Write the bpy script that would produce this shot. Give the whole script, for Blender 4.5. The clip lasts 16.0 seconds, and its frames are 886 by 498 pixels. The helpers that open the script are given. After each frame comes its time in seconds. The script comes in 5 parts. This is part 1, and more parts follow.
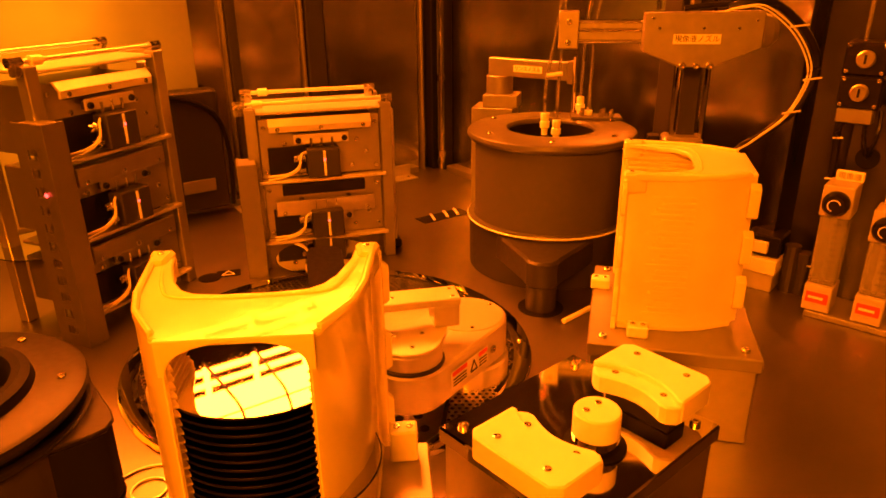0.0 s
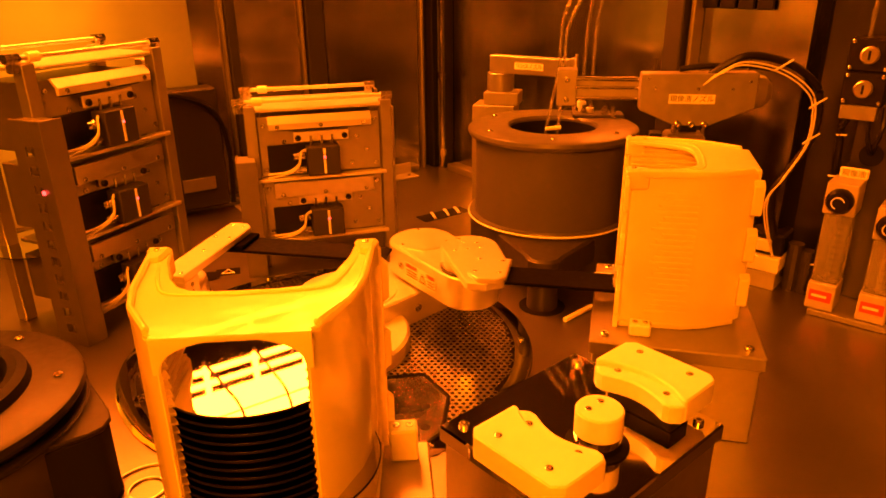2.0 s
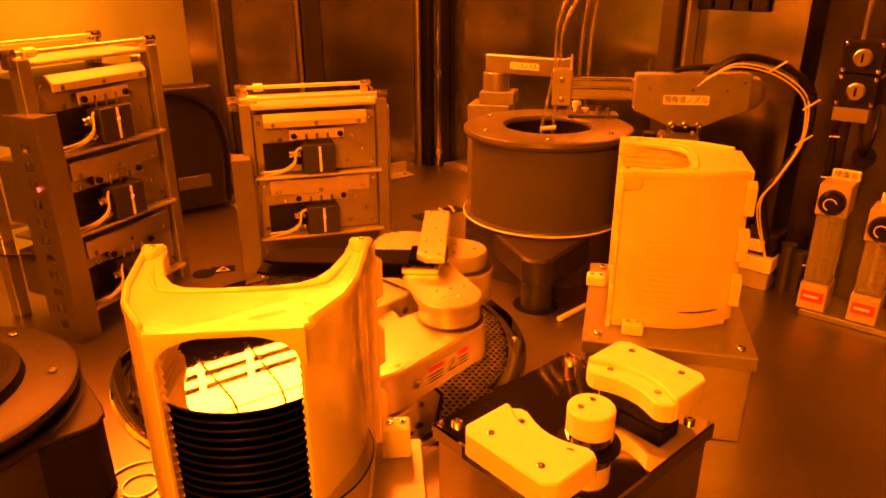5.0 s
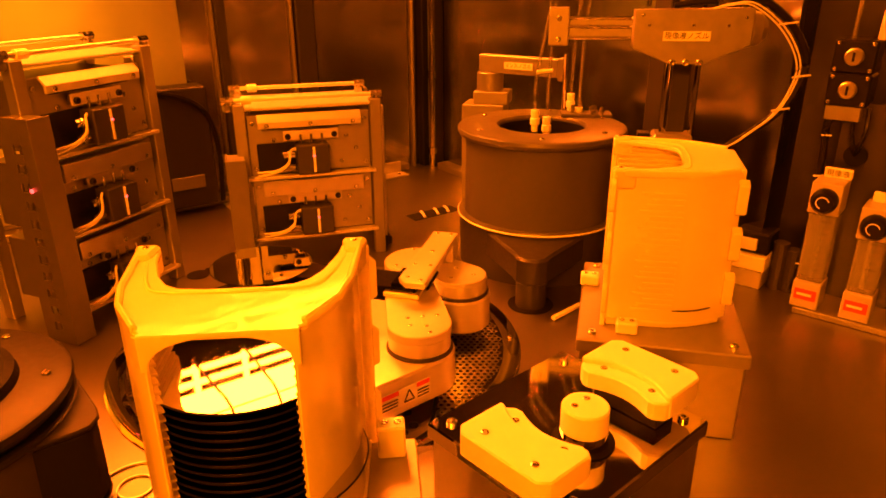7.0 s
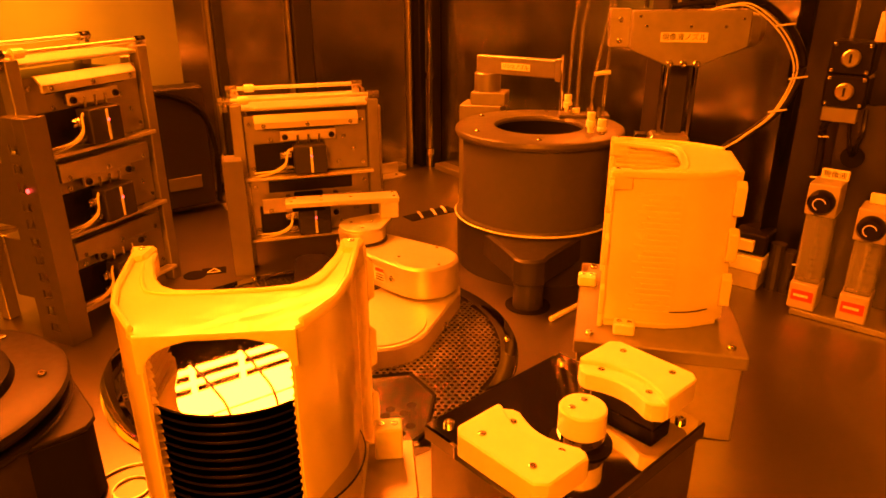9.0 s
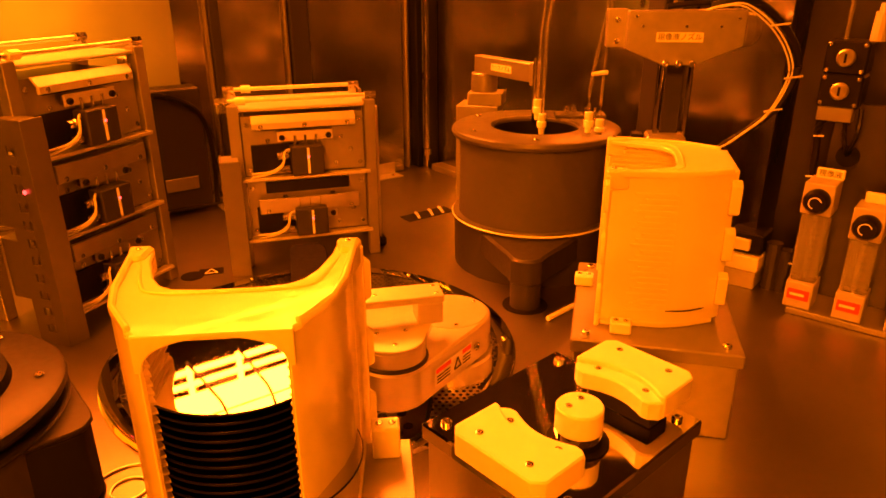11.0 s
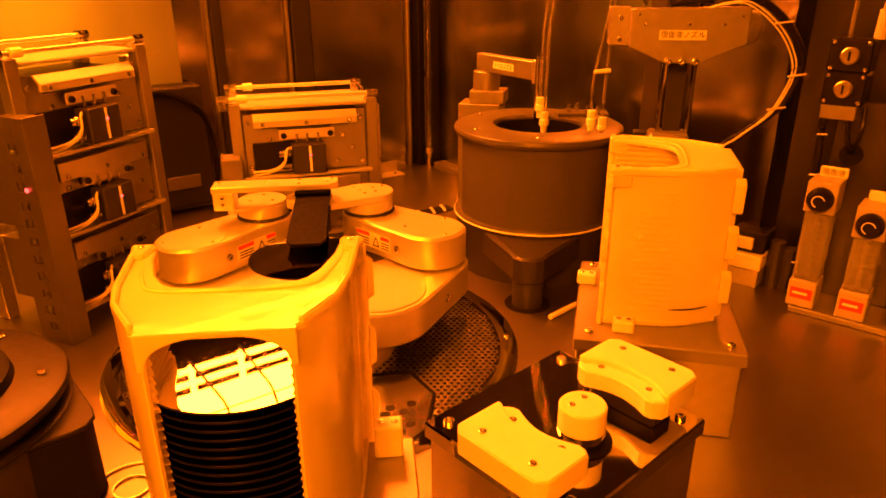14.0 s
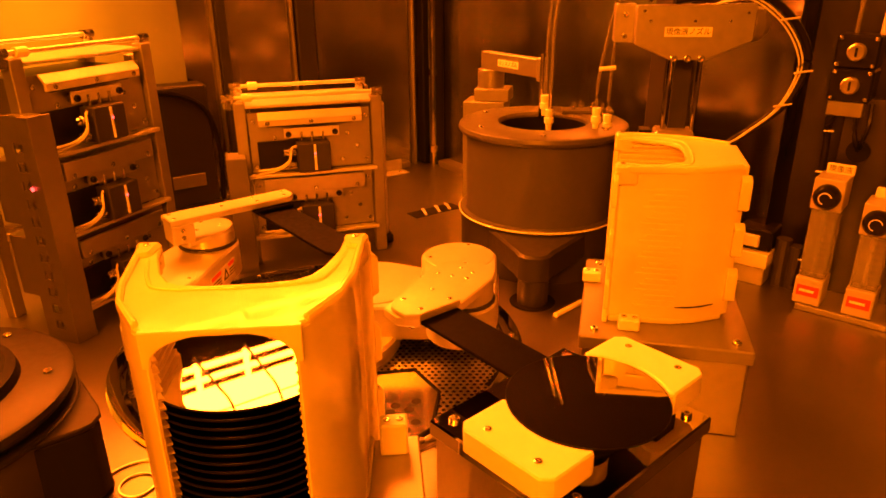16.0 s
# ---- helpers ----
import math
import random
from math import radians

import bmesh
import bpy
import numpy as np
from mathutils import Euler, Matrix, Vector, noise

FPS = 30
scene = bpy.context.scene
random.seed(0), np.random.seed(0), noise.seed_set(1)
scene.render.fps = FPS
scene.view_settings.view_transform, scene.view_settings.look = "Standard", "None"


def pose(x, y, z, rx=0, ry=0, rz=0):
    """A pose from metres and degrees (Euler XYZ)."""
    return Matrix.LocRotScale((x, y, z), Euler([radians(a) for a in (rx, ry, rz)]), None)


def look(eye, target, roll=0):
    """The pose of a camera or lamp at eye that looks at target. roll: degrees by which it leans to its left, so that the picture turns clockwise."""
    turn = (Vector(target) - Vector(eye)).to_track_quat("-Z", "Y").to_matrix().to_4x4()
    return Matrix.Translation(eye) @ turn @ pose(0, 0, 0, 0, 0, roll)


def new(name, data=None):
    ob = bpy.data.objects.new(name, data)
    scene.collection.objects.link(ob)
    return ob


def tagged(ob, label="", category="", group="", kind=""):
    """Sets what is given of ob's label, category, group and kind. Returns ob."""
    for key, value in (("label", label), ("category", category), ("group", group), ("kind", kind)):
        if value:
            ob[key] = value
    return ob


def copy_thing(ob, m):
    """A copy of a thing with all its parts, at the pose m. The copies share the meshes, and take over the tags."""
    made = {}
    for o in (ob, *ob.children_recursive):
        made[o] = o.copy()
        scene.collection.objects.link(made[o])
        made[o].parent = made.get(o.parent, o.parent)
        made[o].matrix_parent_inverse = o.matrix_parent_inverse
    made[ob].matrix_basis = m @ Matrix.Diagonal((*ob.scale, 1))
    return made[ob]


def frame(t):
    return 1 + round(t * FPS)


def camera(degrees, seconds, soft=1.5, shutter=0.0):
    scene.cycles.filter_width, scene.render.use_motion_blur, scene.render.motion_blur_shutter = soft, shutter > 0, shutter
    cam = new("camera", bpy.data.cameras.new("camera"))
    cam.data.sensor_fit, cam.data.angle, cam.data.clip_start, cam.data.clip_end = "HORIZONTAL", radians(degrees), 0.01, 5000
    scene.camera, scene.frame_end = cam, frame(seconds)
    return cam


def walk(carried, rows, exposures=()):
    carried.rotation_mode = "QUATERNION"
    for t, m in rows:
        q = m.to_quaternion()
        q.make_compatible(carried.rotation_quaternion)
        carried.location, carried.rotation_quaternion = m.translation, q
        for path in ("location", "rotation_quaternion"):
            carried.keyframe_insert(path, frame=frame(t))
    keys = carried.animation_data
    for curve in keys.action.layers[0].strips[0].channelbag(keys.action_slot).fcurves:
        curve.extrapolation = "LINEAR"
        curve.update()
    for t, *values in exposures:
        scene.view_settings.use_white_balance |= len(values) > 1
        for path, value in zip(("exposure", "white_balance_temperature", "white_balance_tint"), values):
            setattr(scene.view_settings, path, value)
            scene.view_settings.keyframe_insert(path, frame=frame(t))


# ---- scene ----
cam = camera(65.05, 16.0, soft=1.6, shutter=0.5)


def aim(x, y, z, pitch, roll, yaw):
    """A camera pose from its place, its tilt below the horizon, its lean and its turn to the right, in degrees."""
    p, w = radians(pitch), radians(yaw)
    return look((x, y, z), (x + math.sin(w) * math.cos(p), y + math.cos(w) * math.cos(p), z - math.sin(p)), roll)


PATH = [
    (0.0, -0.0000, -0.0000, 0.3600, 21.800, -0.600, -0.000),
    (0.5, 0.0006, 0.0009, 0.3590, 21.793, -0.665, -0.017),
    (1.0, -0.0005, 0.0021, 0.3586, 21.815, -0.556, 0.014),
    (1.5, 0.0002, 0.0032, 0.3571, 21.815, -0.551, -0.021),
    (2.0, 0.0004, 0.0042, 0.3565, 21.836, -0.648, -0.089),
    (2.5, 0.0003, 0.0043, 0.3566, 21.866, -0.671, -0.098),
    (3.0, -0.0000, 0.0044, 0.3566, 21.885, -0.567, -0.082),
    (3.5, 0.0002, 0.0044, 0.3568, 21.912, -0.339, -0.087),
    (4.0, 0.0013, 0.0037, 0.3564, 21.887, -0.275, 0.012),
    (6.5, 0.0018, 0.0009, 0.3582, 21.969, -0.198, 0.688),
    (7.0, 0.0024, 0.0011, 0.3576, 21.944, -0.285, 0.710),
    (7.5, 0.0019, 0.0012, 0.3584, 21.962, -0.046, 0.793),
    (8.0, 0.0021, 0.0020, 0.3570, 21.908, -0.086, 0.909),
    (8.5, 0.0018, 0.0025, 0.3574, 21.939, -0.060, 0.950),
    (9.0, 0.0021, 0.0020, 0.3574, 21.892, -0.116, 0.976),
    (11.5, 0.0026, 0.0005, 0.3571, 21.831, -0.161, 1.254),
    (12.0, 0.0024, 0.0010, 0.3568, 21.823, -0.038, 1.269),
    (12.5, 0.0033, 0.0016, 0.3562, 21.874, -0.191, 1.222),
    (13.0, 0.0025, 0.0020, 0.3568, 21.958, -0.174, 1.179),
    (13.5, 0.0025, 0.0017, 0.3566, 21.968, -0.221, 1.114),
    (14.0, 0.0017, 0.0017, 0.3569, 21.980, -0.219, 1.068),
    (14.5, 0.0020, 0.0024, 0.3566, 22.017, -0.269, 0.970),
    (15.0, 0.0030, 0.0030, 0.3552, 21.985, -0.468, 0.739),
    (15.5, 0.0019, 0.0025, 0.3552, 22.001, -0.487, 0.707),
    (16.0, 0.0017, 0.0021, 0.3558, 22.069, -0.487, 0.634),
]
walk(cam, [(t, aim(*row)) for t, *row in PATH])

# ---- light: unseen amber area lights, added as fill ----
AMBER = (1.0, 0.156, 0.0007)
scene.view_settings.exposure = -0.02
world = bpy.data.worlds.new("world")
scene.world = world
world.use_nodes = True
world.node_tree.nodes["Background"].inputs["Color"].default_value = (*AMBER, 1)
world.node_tree.nodes["Background"].inputs["Strength"].default_value = 0.01


def area_lamp(name, eye, target, sx, sy, watts):
    data = bpy.data.lights.new(name, "AREA")
    data.shape, data.size, data.size_y, data.energy, data.color = "RECTANGLE", sx, sy, watts, AMBER
    ob = new(name, data)
    ob.matrix_world = look(eye, target)
    return tagged(ob, "unseen amber area light added to brighten the chamber", "lamp", kind="structure")


# added fill: one for upward faces, one for faces towards the camera
area_lamp("ceiling_fill_light", (-0.45, 0.55, 0.95), (-0.15, 0.58, 0), 0.45, 0.35, 15.0)
area_lamp("front_fill_light", (-0.30, -0.72, 0.86), (-0.05, 0.45, 0.05), 0.50, 0.25, 42.0)


# ---- materials ----
def material(name, color, rough=0.5, metal=0.0, grain=0.15, scale=60.0, bump=0.05, stretch=(1, 1, 1), trans=0.0, sss=0.0, coat=0.0, stain_or_sheen=0.10, alpha=1.0):
    m = bpy.data.materials.new(name)
    m.use_nodes = True
    nt = m.node_tree
    b = nt.nodes["Principled BSDF"]
    tc = nt.nodes.new("ShaderNodeTexCoord")
    mp = nt.nodes.new("ShaderNodeMapping")
    mp.inputs["Scale"].default_value = stretch
    nt.links.new(tc.outputs["Object"], mp.inputs["Vector"])
    fine = nt.nodes.new("ShaderNodeTexNoise")
    fine.inputs["Scale"].default_value, fine.inputs["Detail"].default_value = scale, 6.0
    nt.links.new(mp.outputs["Vector"], fine.inputs["Vector"])
    big = nt.nodes.new("ShaderNodeTexNoise")
    big.inputs["Scale"].default_value, big.inputs["Detail"].default_value = 9.0, 3.0
    nt.links.new(tc.outputs["Object"], big.inputs["Vector"])
    mix = nt.nodes.new("ShaderNodeMixRGB")
    mix.inputs[1].default_value = (*[c * (1 - grain) for c in color], 1)
    mix.inputs[2].default_value = (*[min(1, c * (1 + grain)) for c in color], 1)
    nt.links.new(fine.outputs["Fac"], mix.inputs[0])
    # Large blotches: stains, and on the walls a stand-in for blurred reflections.
    st = nt.nodes.new("ShaderNodeMixRGB")
    st.blend_type = "MULTIPLY"
    st.inputs[0].default_value = 1.0
    ramp = nt.nodes.new("ShaderNodeMapRange")
    ramp.inputs["From Min"].default_value, ramp.inputs["From Max"].default_value = 0.3, 0.7
    ramp.inputs["To Min"].default_value, ramp.inputs["To Max"].default_value = 1 - stain_or_sheen, 1.0
    nt.links.new(big.outputs["Fac"], ramp.inputs["Value"])
    nt.links.new(mix.outputs[0], st.inputs[1])
    nt.links.new(ramp.outputs[0], st.inputs[2])
    nt.links.new(st.outputs[0], b.inputs["Base Color"])
    rr = nt.nodes.new("ShaderNodeMapRange")
    rr.inputs["To Min"].default_value, rr.inputs["To Max"].default_value = max(0.02, rough * 0.75), min(1, rough * 1.25)
    nt.links.new(fine.outputs["Fac"], rr.inputs["Value"])
    nt.links.new(rr.outputs[0], b.inputs["Roughness"])
    b.inputs["Metallic"].default_value = metal
    b.inputs["Transmission Weight"].default_value = trans
    b.inputs["Coat Weight"].default_value = coat
    b.inputs["Alpha"].default_value = alpha
    if sss:
        b.inputs["Subsurface Weight"].default_value = sss
        b.inputs["Subsurface Radius"].default_value = (0.02, 0.015, 0.01)
        b.inputs["Subsurface Scale"].default_value = 0.3
    if bump:
        bp = nt.nodes.new("ShaderNodeBump")
        bp.inputs["Strength"].default_value, bp.inputs["Distance"].default_value = bump, 0.001
        nt.links.new(fine.outputs["Fac"], bp.inputs["Height"])
        nt.links.new(bp.outputs[0], b.inputs["Normal"])
    return m


def glowing(name, color, strength):
    m = bpy.data.materials.new(name)
    m.use_nodes = True
    b = m.node_tree.nodes["Principled BSDF"]
    b.inputs["Base Color"].default_value = (*color, 1)
    b.inputs["Emission Color"].default_value = (*color, 1)
    b.inputs["Emission Strength"].default_value = strength
    return m


STEEL = material("brushed_steel", (0.55, 0.54, 0.52), 0.32, 1.0, 0.12, 90, 0.04, (1, 12, 1))
DECK = material("deck_steel", (0.28, 0.27, 0.26), 0.37, 0.94, 0.08, 140, 0.03, (1, 6, 1), stain_or_sheen=0.14)
MIRROR = material("polished_steel", (0.66, 0.65, 0.63), 0.06, 1.0, 0.03, 40, 0.0)
# Blotches and upright streaks of the wall steels imitate mirrored surroundings.
WALL = material("wall_steel", (0.66, 0.65, 0.62), 0.17, 1.0, 0.25, 9, 0.05, (1, 1, 0.15), stain_or_sheen=0.5)
DOOR = material("polished_wall_steel", (0.52, 0.51, 0.49), 0.20, 1.0, 0.30, 12, 0.14, (1, 1, 0.12), stain_or_sheen=0.55)
# Wall steel again, darkened to stand in for the dim supply side.
SIDE_WALL = material("dimmed_side_wall_steel", (0.16, 0.155, 0.15), 0.30, 0.95, 0.25, 12, 0.08, (1, 1, 0.2), stain_or_sheen=0.5)
ALU = material("anodised_aluminium", (0.78, 0.77, 0.74), 0.34, 0.66, 0.06, 160, 0.03, stain_or_sheen=0.14)
ALU_DULL = material("dull_aluminium", (0.37, 0.36, 0.345), 0.40, 0.8, 0.10, 120, 0.04)
GALV = material("painted_bracket", (0.20, 0.19, 0.18), 0.4, 0.7, 0.10, 80, 0.04)
DARK_PAINT = material("dark_panel_paint", (0.002, 0.002, 0.0018), 0.6, 0.0, 0.15, 40, 0.03)
DARK_PAINT.node_tree.nodes["Principled BSDF"].inputs["Specular IOR Level"].default_value = 0.01
PVC = material("grey_pvc", (0.078, 0.075, 0.071), 0.36, 0.0, 0.08, 150, 0.03)
PVC_DARK = material("dark_grey_pvc", (0.026, 0.025, 0.023), 0.45, 0.0, 0.10, 150, 0.03)
BLACK = material("black_plastic", (0.010, 0.0095, 0.009), 0.35, 0.0, 0.2, 200, 0.04)
BOWL_DARK = material("charcoal_plastic", (0.010, 0.0095, 0.009), 0.45, 0.0, 0.12, 150, 0.03)
OFFWHITE = material("offwhite_plastic", (0.42, 0.40, 0.36), 0.4, 0.0, 0.06, 90, 0.03)
RUBBER = material("black_rubber", (0.008, 0.008, 0.008), 0.6, 0.0, 0.2, 200, 0.04)
BLADE = material("black_ceramic", (0.002, 0.002, 0.002), 0.5, 0.0, 0.2, 200, 0.02)
WHITE = material("white_ptfe", (0.86, 0.85, 0.82), 0.45, 0.0, 0.03, 90, 0.03, sss=0.3, stain_or_sheen=0.06)
NATURAL = material("milky_plastic", (0.97, 0.95, 0.62), 0.13, 0.0, 0.05, 28, 0.9, (1, 1, 0.5), coat=0.5, stain_or_sheen=0.10)
TUBE = material("clear_tube", (0.85, 0.84, 0.81), 0.06, 0.0, 0.02, 90, 0.0, trans=0.9)
CABLE = material("white_cable", (0.75, 0.74, 0.70), 0.4, 0.0, 0.05, 90, 0.02)
SCREW = material("steel_screw", (0.60, 0.59, 0.57), 0.22, 1.0, 0.1, 200, 0.0)
LABEL = material("white_label", (0.85, 0.84, 0.80), 0.4, 0.0, 0.04, 200, 0.0)
INK = material("black_ink", (0.03, 0.03, 0.03), 0.5, 0.0, 0.1, 200, 0.0)
RED = material("red_print", (0.75, 0.06, 0.03), 0.4, 0.0, 0.05, 200, 0.0)
WAFER = material("polished_silicon", (0.62, 0.61, 0.60), 0.02, 1.0, 0.02, 30, 0.0, stain_or_sheen=0.03)
WAFER_EDGE = material("silicon_edge", (0.005, 0.005, 0.0048), 0.5, 0.0, 0.1, 60, 0.0)
for dark, gloss in ((BLACK, 0.2), (BOWL_DARK, 0.25), (RUBBER, 0.1), (BLADE, 0.05), (WAFER_EDGE, 0.08)):
    dark.node_tree.nodes["Principled BSDF"].inputs["Specular IOR Level"].default_value = gloss
ACRYLIC = material("clear_acrylic", (0.85, 0.84, 0.80), 0.08, 0.0, 0.02, 60, 0.0, trans=0.8)
def translucent(mat, share):
    """Lets part of the light through a thin plastic wall."""
    nt = mat.node_tree
    out, b = nt.nodes["Material Output"], nt.nodes["Principled BSDF"]
    tr = nt.nodes.new("ShaderNodeBsdfTranslucent")
    tr.inputs["Color"].default_value = (0.96, 0.95, 0.62, 1)
    clear = nt.nodes.new("ShaderNodeBsdfTransparent")
    clear.inputs["Color"].default_value = (0.95, 0.93, 0.70, 1)
    see = nt.nodes.new("ShaderNodeMixShader")
    see.inputs[0].default_value = 0.05
    mx = nt.nodes.new("ShaderNodeMixShader")
    mx.inputs[0].default_value = share
    nt.links.new(b.outputs[0], mx.inputs[1])
    nt.links.new(tr.outputs[0], mx.inputs[2])
    nt.links.new(mx.outputs[0], see.inputs[1])
    nt.links.new(clear.outputs[0], see.inputs[2])
    nt.links.new(see.outputs[0], out.inputs["Surface"])


translucent(NATURAL, 0.32)
LED = glowing("red_led", (1.0, 0.05, 0.04), 6.0)
# The wall's brightness at its left end is put into this emission.
GLOW = glowing("painted_wall_glow", (1.0, 0.25, 0.003), 1.0)
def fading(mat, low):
    """Paints the sheet's glow: full at its upper far end, fading out from there."""
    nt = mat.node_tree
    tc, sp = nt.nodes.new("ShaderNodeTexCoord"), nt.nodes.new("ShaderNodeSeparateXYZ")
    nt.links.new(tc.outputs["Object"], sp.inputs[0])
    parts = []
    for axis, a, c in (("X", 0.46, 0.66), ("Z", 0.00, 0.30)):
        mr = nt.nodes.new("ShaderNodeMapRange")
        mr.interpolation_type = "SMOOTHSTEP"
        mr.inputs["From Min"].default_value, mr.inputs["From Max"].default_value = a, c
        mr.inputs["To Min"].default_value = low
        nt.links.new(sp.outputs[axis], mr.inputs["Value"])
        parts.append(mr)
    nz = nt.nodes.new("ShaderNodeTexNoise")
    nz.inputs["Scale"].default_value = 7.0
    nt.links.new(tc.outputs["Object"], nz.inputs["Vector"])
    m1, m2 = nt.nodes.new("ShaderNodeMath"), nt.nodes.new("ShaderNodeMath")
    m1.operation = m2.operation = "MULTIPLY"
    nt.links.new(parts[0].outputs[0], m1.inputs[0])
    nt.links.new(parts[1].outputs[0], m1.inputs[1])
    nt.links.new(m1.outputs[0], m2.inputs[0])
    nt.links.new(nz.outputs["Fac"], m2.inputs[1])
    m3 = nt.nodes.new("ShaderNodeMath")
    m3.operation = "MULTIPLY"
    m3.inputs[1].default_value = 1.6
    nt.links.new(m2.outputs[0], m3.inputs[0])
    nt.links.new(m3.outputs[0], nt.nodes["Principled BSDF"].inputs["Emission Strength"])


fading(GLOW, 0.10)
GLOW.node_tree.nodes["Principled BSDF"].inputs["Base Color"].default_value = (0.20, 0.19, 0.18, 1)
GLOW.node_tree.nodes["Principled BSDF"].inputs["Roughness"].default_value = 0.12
LAMP = glowing("amber_lamp_cover", (1.0, 0.138, 0.005), 105.0)


# ---- mesh helpers ----
def prism(bm, pts, z0, z1, bevel=0.0, m=None):
    """An upright block with the outline pts."""
    b = bmesh.new()
    lo = [b.verts.new((x, y, z0)) for x, y in pts]
    f = b.faces.new(lo)
    b.normal_update()
    if f.normal.z > 0:
        f.normal_flip()
    top = bmesh.ops.extrude_face_region(b, geom=[f])
    bmesh.ops.translate(b, verts=[v for v in top["geom"] if isinstance(v, bmesh.types.BMVert)], vec=(0, 0, z1 - z0))
    bmesh.ops.recalc_face_normals(b, faces=b.faces)
    if bevel:
        edges = [e for e in b.edges if len(e.link_faces) == 2 and e.calc_face_angle() > 0.6]
        bmesh.ops.bevel(b, geom=edges, offset=bevel, segments=1, affect="EDGES")
    merge(bm, b, m)


def merge(bm, b, m=None):
    if m is not None:
        bmesh.ops.transform(b, matrix=m, verts=b.verts)
    me = bpy.data.meshes.new("scratch")
    b.to_mesh(me)
    b.free()
    bm.from_mesh(me)
    bpy.data.meshes.remove(me)


def box(bm, x, y, z, sx, sy, sz, bevel=0.001, m=None):
    """A block centred at x, y that stands on z."""
    prism(bm, [(x - sx / 2, y - sy / 2), (x + sx / 2, y - sy / 2), (x + sx / 2, y + sy / 2), (x - sx / 2, y + sy / 2)], z, z + sz, bevel, m)


def lathe(bm, profile, seg=48, m=None, start=0.0, sweep=math.tau):
    """A body of revolution; profile is radius, height from one end to the other."""
    b = bmesh.new()
    closed = sweep > 6.28
    n = seg if closed else seg + 1
    rings = [[b.verts.new((r * math.cos(start + sweep * i / seg), r * math.sin(start + sweep * i / seg), z)) for i in range(n)] for r, z in profile]
    for a, c in zip(rings, rings[1:]):
        for i in range(seg):
            j = (i + 1) % n
            b.faces.new((a[i], a[j], c[j], c[i]))
    bmesh.ops.remove_doubles(b, verts=b.verts, dist=1e-6)
    bmesh.ops.recalc_face_normals(b, faces=b.faces)
    merge(bm, b, m)


def disc(bm, x, y, z0, z1, r, seg=32, bevel=0.0):
    b = min(bevel, r / 2)
    prof = [(0, z0), (r, z0), (r, z1 - b), (r - b, z1), (0, z1)] if b else [(0, z0), (r, z0), (r, z1), (0, z1)]
    lathe(bm, prof, seg, Matrix.Translation((x, y, 0)))


def rod(bm, a, c, r, seg=10):
    """A round bar from a to c."""
    a, c = Vector(a), Vector(c)
    lathe(bm, [(0, 0), (r, 0), (r, (c - a).length), (0, (c - a).length)], seg, Matrix.Translation(a) @ (c - a).to_track_quat("Z", "Y").to_matrix().to_4x4())


def spline(points, n=8):
    """A smooth line through points."""
    P = [Vector(p) for p in points]
    P = [2 * P[0] - P[1]] + P + [2 * P[-1] - P[-2]]
    out = []
    for i in range(1, len(P) - 2):
        for k in range(n):
            t = k / n
            out.append(0.5 * (2 * P[i] + (P[i + 1] - P[i - 1]) * t + (2 * P[i - 1] - 5 * P[i] + 4 * P[i + 1] - P[i + 2]) * t * t + (3 * P[i] - P[i - 1] - 3 * P[i + 1] + P[i + 2]) * t ** 3))
    return out + [P[-2]]


def hose(bm, points, r, seg=8, n=8):
    line = spline(points, n)
    b = bmesh.new()
    rings = []
    for i, p in enumerate(line):
        d = (line[min(i + 1, len(line) - 1)] - line[max(i - 1, 0)]).normalized()
        q = d.to_track_quat("Z", "Y")
        rings.append([b.verts.new(p + q @ Vector((r * math.cos(math.tau * k / seg), r * math.sin(math.tau * k / seg), 0))) for k in range(seg)])
    for a, c in zip(rings, rings[1:]):
        for k in range(seg):
            b.faces.new((a[k], a[(k + 1) % seg], c[(k + 1) % seg], c[k]))
    b.faces.new(rings[0])
    b.faces.new(rings[-1])
    bmesh.ops.recalc_face_normals(b, faces=b.faces)
    merge(bm, b)


def hull2(circles, n=20):
    """The outline round circles (x, y, r)."""
    pts = sorted({(round(x + r * math.cos(math.tau * i / (2 * n)), 6), round(y + r * math.sin(math.tau * i / (2 * n)), 6)) for x, y, r in circles for i in range(2 * n)})

    def half(seq):
        h = []
        for p in seq:
            while len(h) > 1 and (h[-1][0] - h[-2][0]) * (p[1] - h[-2][1]) - (h[-1][1] - h[-2][1]) * (p[0] - h[-2][0]) <= 1e-12:
                h.pop()
            h.append(p)
        return h[:-1]
    return half(pts) + half(pts[::-1])


def link(name, bm, mat, smooth=True):
    me = bpy.data.meshes.new(name)
    bm.to_mesh(me)
    bm.free()
    me.materials.append(mat)
    if smooth:
        me.polygons.foreach_set("use_smooth", [True] * len(me.polygons))
        me.set_sharp_from_angle(angle=radians(28))
    return new(name, me)


def thing(name, m, label, category, group="", kind=""):
    ob = new(name)
    ob.empty_display_size = 0.02
    ob.matrix_world = m
    return tagged(ob, label, category, group, kind)


def part(name, bm, mat, parent, label=""):
    ob = link(name, bm, mat)
    ob.parent = parent
    if label:
        ob["label"] = label
    return ob


def solo(name, bm, mat, label, category, kind="", m=None, group=""):
    ob = link(name, bm, mat)
    if m is not None:
        ob.matrix_world = m
    return tagged(ob, label, category, group, kind)


